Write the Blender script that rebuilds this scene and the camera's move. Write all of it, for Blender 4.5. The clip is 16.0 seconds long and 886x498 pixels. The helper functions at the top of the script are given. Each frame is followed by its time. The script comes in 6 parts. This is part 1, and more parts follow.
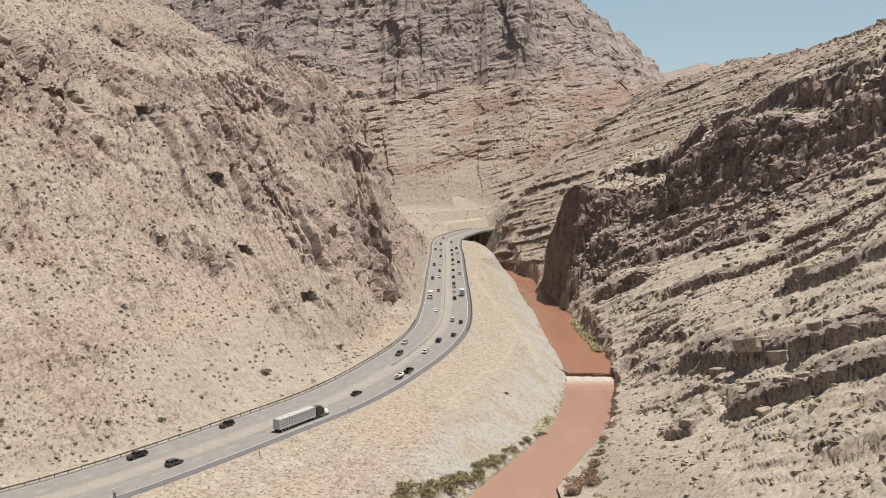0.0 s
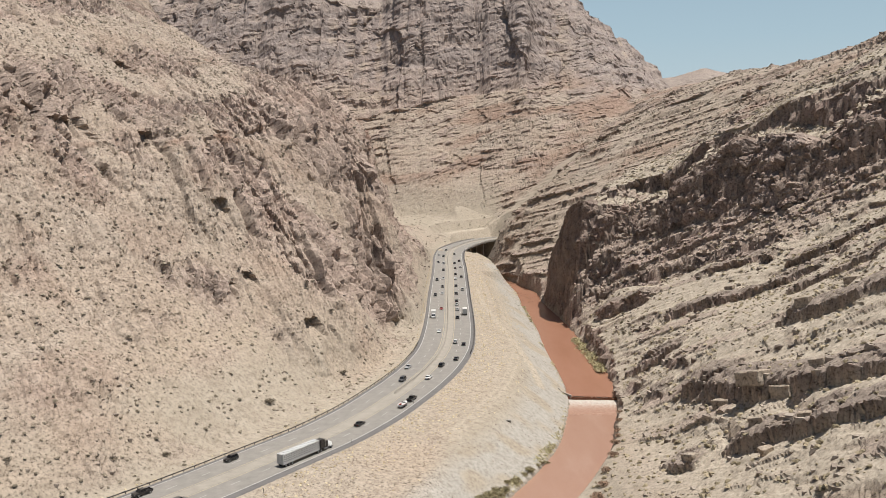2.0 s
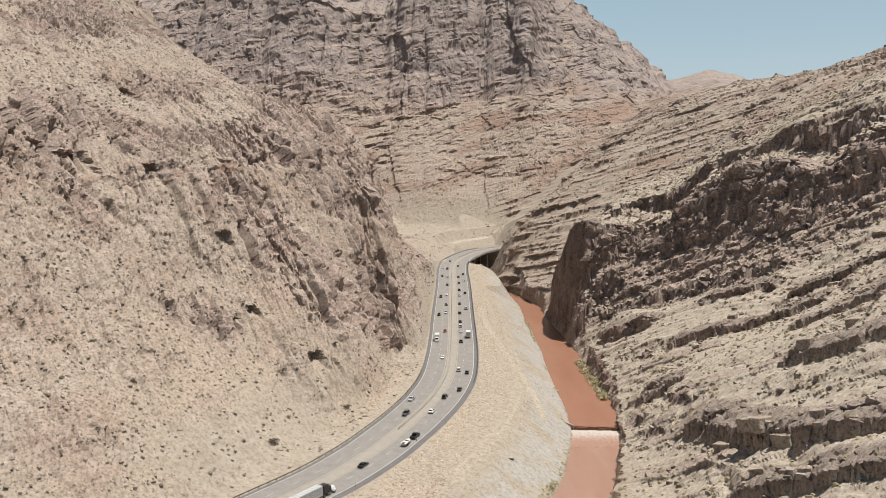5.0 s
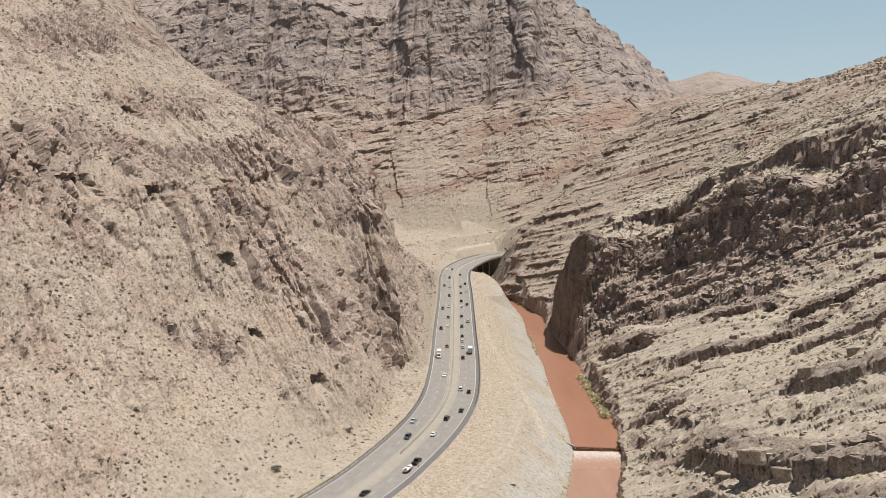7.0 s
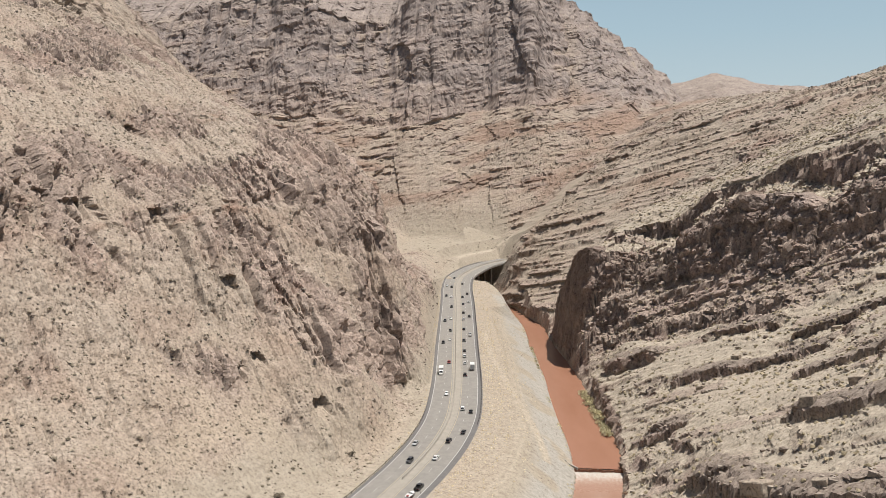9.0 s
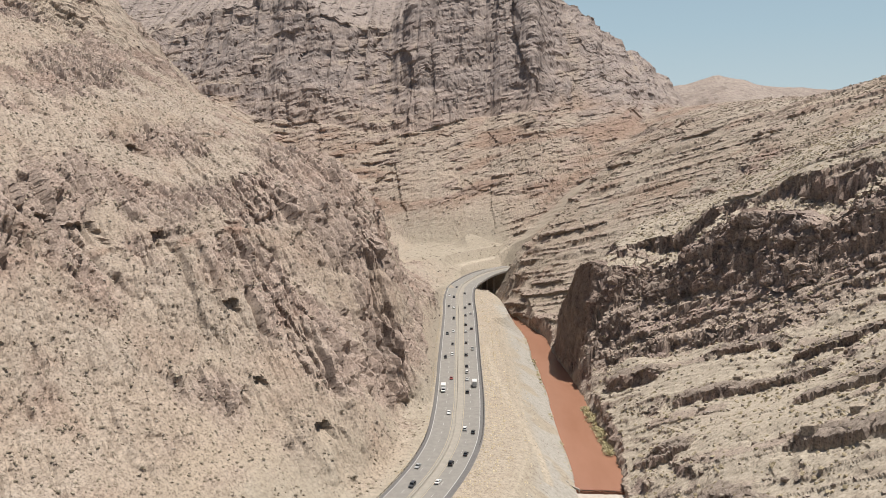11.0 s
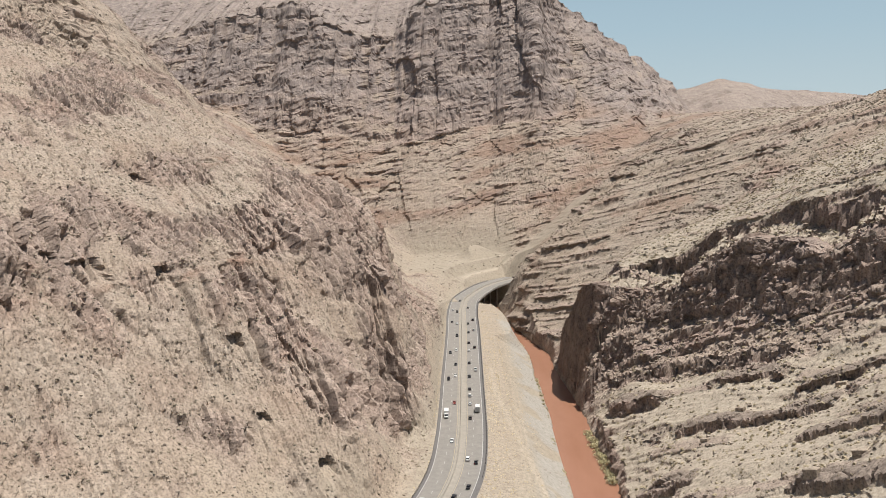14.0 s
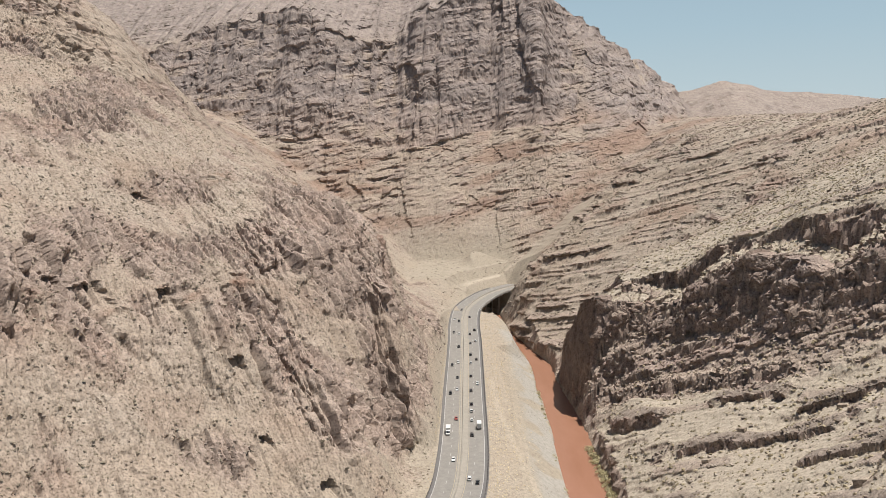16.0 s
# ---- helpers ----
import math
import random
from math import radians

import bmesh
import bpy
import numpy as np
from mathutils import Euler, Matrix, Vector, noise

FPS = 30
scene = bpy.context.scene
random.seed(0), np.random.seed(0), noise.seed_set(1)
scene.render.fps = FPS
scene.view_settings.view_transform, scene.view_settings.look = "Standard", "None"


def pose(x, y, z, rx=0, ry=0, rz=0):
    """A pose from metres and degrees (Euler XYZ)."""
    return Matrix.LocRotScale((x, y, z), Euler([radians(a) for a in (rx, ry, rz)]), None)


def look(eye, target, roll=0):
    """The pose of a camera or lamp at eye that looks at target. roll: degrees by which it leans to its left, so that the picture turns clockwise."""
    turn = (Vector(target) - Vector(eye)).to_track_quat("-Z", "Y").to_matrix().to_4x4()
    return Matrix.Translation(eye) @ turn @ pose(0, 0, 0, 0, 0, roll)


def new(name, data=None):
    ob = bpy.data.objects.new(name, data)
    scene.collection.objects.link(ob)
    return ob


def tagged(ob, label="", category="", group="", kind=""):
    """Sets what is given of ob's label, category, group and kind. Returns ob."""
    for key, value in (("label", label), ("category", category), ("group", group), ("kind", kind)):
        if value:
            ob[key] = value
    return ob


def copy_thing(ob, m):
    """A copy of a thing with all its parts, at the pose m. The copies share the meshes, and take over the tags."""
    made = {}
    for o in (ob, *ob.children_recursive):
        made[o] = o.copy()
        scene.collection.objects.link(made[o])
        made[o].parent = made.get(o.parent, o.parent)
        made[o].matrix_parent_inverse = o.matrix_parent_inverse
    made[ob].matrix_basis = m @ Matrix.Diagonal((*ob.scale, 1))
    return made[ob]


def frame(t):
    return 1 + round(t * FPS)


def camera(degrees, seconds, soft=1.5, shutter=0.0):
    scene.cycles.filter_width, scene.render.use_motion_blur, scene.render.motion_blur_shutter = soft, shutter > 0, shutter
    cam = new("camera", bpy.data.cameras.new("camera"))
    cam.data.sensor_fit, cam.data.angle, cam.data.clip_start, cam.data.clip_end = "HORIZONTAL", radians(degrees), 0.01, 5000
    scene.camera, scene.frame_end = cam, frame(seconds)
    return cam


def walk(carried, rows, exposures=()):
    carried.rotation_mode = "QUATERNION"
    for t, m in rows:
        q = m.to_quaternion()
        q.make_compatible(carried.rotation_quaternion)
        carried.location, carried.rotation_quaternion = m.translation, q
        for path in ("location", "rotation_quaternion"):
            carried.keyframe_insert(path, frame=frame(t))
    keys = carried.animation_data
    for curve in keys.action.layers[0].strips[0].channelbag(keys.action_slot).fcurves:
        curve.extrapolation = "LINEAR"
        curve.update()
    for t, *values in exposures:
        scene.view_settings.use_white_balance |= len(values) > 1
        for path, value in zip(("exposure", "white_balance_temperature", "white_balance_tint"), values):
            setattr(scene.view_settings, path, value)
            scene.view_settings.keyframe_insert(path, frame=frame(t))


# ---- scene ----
cam = camera(52.9, 16.0, soft=0.9)
METRES, EYE, TILT, LEAN, TURN = 88.0, 92.0, -92.3, 6.9, 0.0
ROWS = [
    (0.0, 0.0, 0.0, 0.0, -6.92, 86.76, -0.39),
    (0.5, -0.0034, -0.0264, -0.0001, -6.92, 86.73, -0.43),
    (1.0, -0.0073, -0.0568, -0.0013, -6.91, 86.75, -0.46),
    (1.5, -0.0112, -0.0871, -0.0039, -6.89, 86.78, -0.5),
    (2.0, -0.0147, -0.1169, -0.0068, -6.85, 86.78, -0.56),
    (2.5, -0.0175, -0.1478, -0.0089, -6.81, 86.72, -0.61),
    (3.0, -0.0196, -0.1788, -0.01, -6.78, 86.66, -0.66),
    (3.5, -0.0218, -0.2101, -0.0107, -6.79, 86.6, -0.7),
    (4.0, -0.0249, -0.2411, -0.0105, -6.8, 86.52, -0.75),
    (6.5, -0.039, -0.3968, -0.0071, -6.82, 86.19, -0.97),
    (7.0, -0.0431, -0.4275, -0.0057, -6.81, 86.13, -1.0),
    (7.5, -0.0465, -0.4585, -0.0049, -6.81, 86.07, -1.04),
    (8.0, -0.0494, -0.4897, -0.0041, -6.79, 86.02, -1.08),
    (8.5, -0.053, -0.5207, -0.003, -6.78, 85.97, -1.11),
    (9.0, -0.056, -0.552, -0.0025, -6.76, 85.92, -1.15),
    (11.5, -0.0715, -0.7096, 0.001, -6.64, 85.68, -1.33),
    (12.0, -0.0744, -0.7412, 0.002, -6.63, 85.62, -1.36),
    (12.5, -0.077, -0.7731, 0.0024, -6.61, 85.58, -1.41),
    (13.0, -0.0803, -0.8046, 0.0042, -6.6, 85.54, -1.45),
    (13.5, -0.0829, -0.8364, 0.0048, -6.59, 85.49, -1.49),
    (14.0, -0.0857, -0.8676, 0.0059, -6.57, 85.45, -1.53),
    (14.5, -0.0895, -0.8989, 0.0066, -6.56, 85.4, -1.55),
    (15.0, -0.093, -0.9309, 0.0075, -6.55, 85.34, -1.58),
    (15.5, -0.0944, -0.9628, 0.0082, -6.53, 85.3, -1.62),
    (16.0, -0.0978, -0.9943, 0.0099, -6.53, 85.24, -1.66),
]
walk(cam, [(t, pose(0, 0, EYE, TILT, LEAN, TURN) @ pose(METRES * x, METRES * y, METRES * z, 90 + pitch, roll, yaw)) for t, x, y, z, yaw, pitch, roll in ROWS])

# ---- world and sun ----
SUN_DIR = Vector((0.235, -0.02, 0.97)).normalized()
world = bpy.data.worlds.new("sky")
scene.world = world
world.use_nodes = True
wn = world.node_tree
sky = wn.nodes.new("ShaderNodeTexSky")
sky.sky_type, sky.sun_disc = "NISHITA", False
sky.sun_elevation = math.asin(SUN_DIR.z)
sky.sun_rotation = math.atan2(SUN_DIR.x, SUN_DIR.y)
sky.altitude, sky.air_density, sky.dust_density, sky.ozone_density = 700, 1.15, 2.0, 1.6
wn.links.new(sky.outputs[0], wn.nodes["Background"].inputs[0])
wn.nodes["Background"].inputs[1].default_value = 0.05
sun = new("sun", bpy.data.lights.new("sun", "SUN"))
sun.data.energy, sun.data.angle, sun.data.color = 5.0, radians(0.53), (1.0, 0.965, 0.915)
sun.matrix_basis = look(SUN_DIR * 800, (0, 0, 0))
scene.view_settings.exposure = 0.34


# ---- materials ----
ALBEDO = 0.66  # natural surfaces reflect this share of the tones written below


class Nodes:
    """A node material, written line by line."""

    def __init__(self, name, rough=0.8, metal=0.0):
        self.m = bpy.data.materials.new(name)
        self.m.use_nodes = True
        self.t = self.m.node_tree
        self.b = self.t.nodes["Principled BSDF"]
        self.b.inputs["Roughness"].default_value, self.b.inputs["Metallic"].default_value = rough, metal
        self.b.inputs["Specular IOR Level"].default_value = 0.3

    def add(self, kind, **ins):
        n = self.t.nodes.new(kind)
        for k, v in ins.items():
            self.put(n.inputs[k.replace("_", " ")], v)
        return n

    def put(self, socket, v):
        if isinstance(v, bpy.types.NodeSocket):
            self.t.links.new(v, socket)
        else:
            socket.default_value = v

    def pos(self):
        return self.t.nodes.new("ShaderNodeNewGeometry").outputs["Position"]

    def noise(self, scale, detail=4, rough=0.6, vec=None, stretch=None):
        vec = vec or self.pos()
        if stretch:
            mp = self.t.nodes.new("ShaderNodeMapping")
            mp.inputs["Scale"].default_value = stretch
            self.put(mp.inputs["Vector"], vec)
            vec = mp.outputs[0]
        n = self.add("ShaderNodeTexNoise", Vector=vec, Scale=scale, Detail=detail, Roughness=rough)
        return n.outputs[0]

    def ramp(self, fac, *stops):
        n = self.t.nodes.new("ShaderNodeValToRGB")
        self.put(n.inputs[0], fac)
        el = n.color_ramp.elements
        while len(el) < len(stops):
            el.new(0.5)
        for e, (p, c) in zip(el, stops):
            e.position = p
            e.color = (*c, 1) if len(c) == 3 else c
        return n.outputs[0]

    def math(self, op, a, b=0.5, clamp=False):
        n = self.t.nodes.new("ShaderNodeMath")
        n.operation, n.use_clamp = op, clamp
        self.put(n.inputs[0], a)
        self.put(n.inputs[1], b)
        return n.outputs[0]

    def mix(self, fac, a, b, blend="MIX"):
        n = self.t.nodes.new("ShaderNodeMix")
        n.data_type, n.blend_type = "RGBA", blend
        for s, v in ((n.inputs[0], fac), (n.inputs[6], a), (n.inputs[7], b)):
            if isinstance(v, tuple) and len(v) == 3:
                v = (*v, 1)
            self.put(s, v)
        return n.outputs[2]

    def attr(self, name):
        n = self.t.nodes.new("ShaderNodeAttribute")
        n.attribute_name = name
        return n.outputs["Fac"]

    def island(self):
        return self.t.nodes.new("ShaderNodeNewGeometry").outputs["Random Per Island"]

    def chance(self):
        return self.t.nodes.new("ShaderNodeObjectInfo").outputs["Random"]

    def bump(self, height, strength=0.5, dist=0.1):
        n = self.add("ShaderNodeBump", Strength=strength, Distance=dist, Height=height)
        self.put(self.b.inputs["Normal"], n.outputs[0])
        return self

    def color(self, v, share=ALBEDO):
        if isinstance(v, tuple) and len(v) == 3:
            v = (*v, 1)
        if share != 1.0:
            v = self.mix(1.0, v, (share, share, share), "MULTIPLY")
        self.put(self.b.inputs["Base Color"], v)
        return self

    def rough(self, v):
        self.put(self.b.inputs["Roughness"], v)
        return self


def plain(name, c, rough=0.6, metal=0.0, vary=0.12, scale=2.0, bump=0.0):
    n = Nodes(name, rough, metal)
    dark = tuple(max(0.0, v * (1 - vary)) for v in c)
    light = tuple(min(1.0, v * (1 + vary)) for v in c)
    f = n.noise(scale, 5, 0.65)
    n.color(n.ramp(f, (0.3, dark), (0.7, light)))
    if bump:
        n.bump(n.noise(scale * 6, 3), bump, 0.02)
    return n.m


def terrain_material():
    """Desert hillside: tan scree, pinkish-grey bedrock, red beds, grey limestone, bare cut earth; the kind is carried
    by the landform's attributes, and grey also carries haze painted on the far hills.
    """
    n = Nodes("desert_hillside", 0.95)
    rock, red, grey, bare, dark, pale = (n.attr(k) for k in ("rock", "red", "grey", "bare", "dark", "pale"))
    big, mid, fine = n.noise(0.018, 4), n.noise(0.16, 5, 0.7), n.noise(1.05, 5, 0.8)
    scree = n.ramp(mid, (0.3, (0.395, 0.322, 0.248)), (0.55, (0.485, 0.405, 0.318)), (0.75, (0.55, 0.47, 0.378)))
    scree = n.mix(n.ramp(big, (0.42, (0, 0, 0)), (0.62, (1, 1, 1))), scree, (0.485, 0.39, 0.296))
    stone = n.ramp(mid, (0.25, (0.37, 0.264, 0.214)), (0.5, (0.49, 0.37, 0.306)), (0.75, (0.56, 0.45, 0.374)))
    stone = n.mix(n.ramp(big, (0.45, (0, 0, 0)), (0.6, (0.7, 0.7, 0.7))), stone, (0.43, 0.335, 0.28))
    ruddy = n.ramp(mid, (0.3, (0.26, 0.145, 0.10)), (0.7, (0.42, 0.265, 0.19)))
    lime = n.ramp(mid, (0.25, (0.32, 0.262, 0.238)), (0.5, (0.42, 0.352, 0.318)), (0.75, (0.50, 0.43, 0.38)))
    streak = n.ramp(n.noise(0.13, 5, 0.7, stretch=(1, 1, 0.16)), (0.36, (0.62, 0.60, 0.60)), (0.52, (1, 1, 1)), (0.68, (1.16, 1.12, 1.06)))
    layers = n.ramp(n.noise(0.16, 5, 0.75, stretch=(0.09, 0.09, 1)), (0.38, (0.68, 0.66, 0.65)), (0.5, (1, 1, 1)), (0.64, (1.12, 1.08, 1.02)))
    lime = n.mix(0.35, n.mix(0.8, lime, streak, "MULTIPLY"), layers, "MULTIPLY")
    earth = n.ramp(mid, (0.3, (0.41, 0.345, 0.262)), (0.7, (0.495, 0.425, 0.332)))
    c = n.mix(rock, scree, stone)
    c = n.mix(grey, c, lime)
    c = n.mix(red, c, ruddy)
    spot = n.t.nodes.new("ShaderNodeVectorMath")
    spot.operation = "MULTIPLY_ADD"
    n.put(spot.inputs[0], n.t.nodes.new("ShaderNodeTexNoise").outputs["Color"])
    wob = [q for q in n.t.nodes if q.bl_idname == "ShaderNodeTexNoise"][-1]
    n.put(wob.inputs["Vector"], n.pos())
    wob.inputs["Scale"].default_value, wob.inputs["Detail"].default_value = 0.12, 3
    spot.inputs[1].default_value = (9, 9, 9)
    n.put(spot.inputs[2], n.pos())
    # crevice shade drawn into the rock colour as thin dark crack lines
    crack_shade = []
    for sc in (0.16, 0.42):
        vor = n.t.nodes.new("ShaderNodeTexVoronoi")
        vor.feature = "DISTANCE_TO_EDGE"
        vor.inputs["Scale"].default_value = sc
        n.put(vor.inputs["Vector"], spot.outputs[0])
        crack_shade.append(n.ramp(vor.outputs["Distance"], (0.0, (0.32, 0.29, 0.27)), (0.035, (0.62, 0.6, 0.58)), (0.075, (1, 1, 1))))
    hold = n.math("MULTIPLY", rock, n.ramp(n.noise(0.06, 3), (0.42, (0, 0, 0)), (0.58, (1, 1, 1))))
    c = n.mix(n.math("MULTIPLY", hold, 0.5), c, crack_shade[0], "MULTIPLY")
    c = n.mix(n.math("MULTIPLY", hold, 0.4), c, crack_shade[1], "MULTIPLY")
    # dark rock tone; on cliff and ledges it paints their shade
    dark_rock_shade = n.ramp(mid, (0.3, (0.13, 0.10, 0.085)), (0.7, (0.27, 0.215, 0.18)))
    c = n.mix(dark, c, dark_rock_shade)
    c = n.mix(bare, c, earth)
    c = n.mix(pale, c, n.ramp(n.noise(0.5, 5, 0.75), (0.35, (0.48, 0.405, 0.31)), (0.65, (0.63, 0.54, 0.425))))
    c = n.mix(n.attr("gravel"), c, n.ramp(n.noise(0.9, 5, 0.75), (0.35, (0.42, 0.39, 0.34)), (0.65, (0.52, 0.49, 0.435))))
    # speckle of light and dark stone, its dark also standing for crevice shade
    specks = n.ramp(fine, (0.385, (0.24, 0.215, 0.19)), (0.445, (0.93, 0.93, 0.93)), (0.64, (1.28, 1.28, 1.28)))
    c = n.mix(n.mix(bare, (0.95, 0.95, 0.95), (0.2, 0.2, 0.2)), c, specks, "MULTIPLY")
    blots = n.ramp(n.noise(0.55, 4, 0.8), (0.38, (0.72, 0.70, 0.68)), (0.5, (1, 1, 1)), (0.64, (1.1, 1.1, 1.1)))
    c = n.mix(0.8, c, blots, "MULTIPLY")
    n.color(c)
    h = n.math("ADD", n.math("MULTIPLY", fine, 0.5), n.math("MULTIPLY", n.noise(6.0, 3, 0.7), 0.25))
    n.bump(n.math("MULTIPLY", h, n.math("SUBTRACT", 1.0, n.math("MULTIPLY", bare, 0.75))), 0.7, 0.45)
    return n.m


MAT_TERRAIN = terrain_material()


def asphalt_material(name, base, wheel=0.0):
    n = Nodes(name, 0.85)
    f = n.noise(0.35, 5, 0.7)
    c = n.ramp(f, (0.3, tuple(v * 0.86 for v in base)), (0.7, tuple(v * 1.12 for v in base)))
    n.color(n.mix(0.35, c, n.ramp(n.noise(9.0, 3, 0.8), (0.3, (0.6, 0.6, 0.6)), (0.7, (1.2, 1.2, 1.2))), "MULTIPLY"))
    n.bump(n.noise(30.0, 2), 0.2, 0.01)
    return n.m


MAT_ASPHALT = asphalt_material("worn_asphalt", (0.335, 0.308, 0.272))
MAT_SHOULDER = asphalt_material("shoulder_asphalt", (0.20, 0.185, 0.175))
MAT_MEDIAN = asphalt_material("median_concrete", (0.43, 0.385, 0.32))
MAT_CONCRETE = plain("cast_concrete", (0.46, 0.42, 0.36), 0.85, vary=0.15, scale=0.8, bump=0.3)
MAT_WHITE = plain("road_paint_white", (0.56, 0.54, 0.50), 0.7, vary=0.15, scale=1.5)
MAT_YELLOW = plain("road_paint_yellow", (0.52, 0.43, 0.29), 0.7, vary=0.15, scale=1.5)
MAT_STEEL = plain("galvanised_steel", (0.42, 0.42, 0.42), 0.45, 0.8, vary=0.2)


def water_material():
    n = Nodes("muddy_river", 0.25)
    n.color(n.ramp(n.noise(0.07, 4, 0.6, stretch=(1, 0.25, 1)), (0.3, (0.385, 0.19, 0.118)), (0.7, (0.435, 0.222, 0.145))))
    n.bump(n.noise(1.6, 4, 0.6), 0.12, 0.12)
    return n.m


MAT_WATER = water_material()
_w = Nodes("riffled_river", 0.3)
_w.color(_w.ramp(_w.noise(0.16, 5, 0.65, stretch=(1, 0.2, 1)), (0.3, (0.42, 0.24, 0.165)), (0.55, (0.45, 0.27, 0.19)), (0.75, (0.50, 0.32, 0.235))))
_w.bump(_w.noise(1.8, 4, 0.6), 0.2, 0.15)
MAT_RIFFLE = _w.m
_f = Nodes("white_water", 0.6)
_sep = _f.t.nodes.new("ShaderNodeSeparateXYZ")
_f.put(_sep.inputs[0], _f.pos())
_near = _f.math("MULTIPLY", _f.math("SUBTRACT", _sep.outputs[1], 372.0), 0.045)
_f.color(_f.ramp(_f.math("ADD", _f.noise(1.1, 6, 0.75, stretch=(0.9, 0.25, 1)), _near), (0.36, (0.43, 0.255, 0.18)), (0.55, (0.46, 0.30, 0.22)), (0.75, (0.56, 0.43, 0.345)), (0.95, (0.64, 0.57, 0.49))))
_f.bump(_f.noise(2.5, 4), 0.6, 0.2)
MAT_FOAM = _f.m


# ---- noise ----
_ang = np.random.RandomState(7).normal(size=(256, 3))
_ang = (_ang / np.linalg.norm(_ang, axis=1)[:, None] * 1.35).astype(np.float32)
GX, GY, GZ = (np.ascontiguousarray(_ang[:, k]) for k in range(3))


def hashed(a, b, c):
    h = a + b + c
    h = (h ^ (h >> np.uint32(13))) * np.uint32(1274126177)
    return h ^ (h >> np.uint32(16))


def lattice(p, seed):
    """Whole and broken parts of places, with the keys of both neighbours along each axis."""
    i = np.floor(p)
    f = (p - i).astype(np.float32)
    i = i.astype(np.int32).astype(np.uint32)
    keys = []
    for axis, prime in enumerate((374761393, 668265263, 2246822519)):
        k = i[:, axis] * np.uint32(prime) + np.uint32((seed * 3266489917 * (axis == 0)) % 4294967296)
        keys.append((k, k + np.uint32(prime)))
    return f, keys


def perlin(p, seed=0):
    """Gradient noise, about -1 to 1, for an (n, 3) array."""
    f, keys = lattice(np.asarray(p), seed)
    u = f * f * f * (f * (f * 6 - 15) + 10)
    fx, fy, fz = f[:, 0], f[:, 1], f[:, 2]
    out = np.zeros(len(f), np.float32)
    for dx in (0, 1):
        wx = u[:, 0] if dx else 1 - u[:, 0]
        for dy in (0, 1):
            wxy = wx * (u[:, 1] if dy else 1 - u[:, 1])
            for dz in (0, 1):
                h = hashed(keys[0][dx], keys[1][dy], keys[2][dz]) & np.uint32(255)
                out += wxy * (u[:, 2] if dz else 1 - u[:, 2]) * (GX[h] * (fx - dx) + GY[h] * (fy - dy) + GZ[h] * (fz - dz))
    return out


def blocks(p, seed=0):
    """Broken rock: for each place a chance value of the block that it lies in (-1 to 1) and the nearness of its joints (0 to 1)."""
    f, keys = lattice(np.asarray(p) - 0.5, seed)
    best = np.full(len(f), 9.0, np.float32)
    second = np.full(len(f), 9.0, np.float32)
    val = np.zeros(len(f), np.float32)
    for dx in (0, 1):
        for dy in (0, 1):
            for dz in (0, 1):
                h = hashed(keys[0][dx], keys[1][dy], keys[2][dz])
                jx, jy, jz = ((h >> np.uint32(b)) & np.uint32(255) for b in (0, 8, 16))
                d = (f[:, 0] - dx + (jx / np.float32(255) - 0.5) * 0.7) ** 2 + (f[:, 1] - dy + (jy / np.float32(255) - 0.5) * 0.7) ** 2 + (f[:, 2] - dz + (jz / np.float32(255) - 0.5) * 0.7) ** 2
                near = d < best
                second = np.where(near, best, np.minimum(second, d))
                val = np.where(near, ((h >> np.uint32(24)) / np.float32(127.5)) - 1, val)
                best = np.where(near, d, best)
    edge = np.sqrt(second) - np.sqrt(best)
    return val, np.clip(1 - edge * 5, 0, 1)


def fbm(p, octaves=4, seed=0, gain=0.5):
    out, amp, q = 0, 1.0, np.asarray(p, np.float32)
    for o in range(octaves):
        out = out + amp * perlin(q, seed + o)
        q, amp = q * 2.03 + 17.1, amp * gain
    return out


def ridged(p, octaves=3, seed=0, gain=0.55):
    """0 in the clefts, towards 1 on the ribs."""
    out, amp, tot, q = 0, 1.0, 0.0, np.asarray(p, np.float32)
    for o in range(octaves):
        out = out + amp * np.minimum(1, np.abs(perlin(q, seed + o)) * 2.2)
        tot += amp
        q, amp = q * 2.1 + 9.7, amp * gain
    return out / tot


def smooth(a, b, x):
    t = np.clip((x - a) / (b - a), 0, 1)
    return t * t * (3 - 2 * t)


def smax(a, b, k):
    return 0.5 * (a + b + np.sqrt((a - b) ** 2 + k * k))


# ---- the plan: road, river, landforms ----
def curve_weights(knots, x):
    """Weights of a smooth curve through values at the knots."""
    k = np.asarray(knots, float)
    n = len(k)
    x = np.clip(np.asarray(x, float), k[0], k[-1])
    i = np.clip(np.searchsorted(k, x, side="right") - 1, 0, n - 2)
    h = k[i + 1] - k[i]
    t = (x - k[i]) / h
    tang = np.zeros((n, n))
    for j in range(n):
        a, b = max(j - 1, 0), min(j + 1, n - 1)
        tang[j, b] += 1 / (k[b] - k[a])
        tang[j, a] -= 1 / (k[b] - k[a])
    e = np.eye(n)
    return (2 * t**3 - 3 * t**2 + 1)[:, None] * e[i] + ((t**3 - 2 * t**2 + t) * h)[:, None] * tang[i] + (3 * t**2 - 2 * t**3)[:, None] * e[i + 1] + ((t**3 - t**2) * h)[:, None] * tang[i + 1]


def sheet(xs, ys, table, x, y):
    """A smooth landform from its heights at crossings of xs and ys."""
    return np.einsum("ni,ij,nj->n", curve_weights(ys, y), np.array(table, float), curve_weights(xs, x))


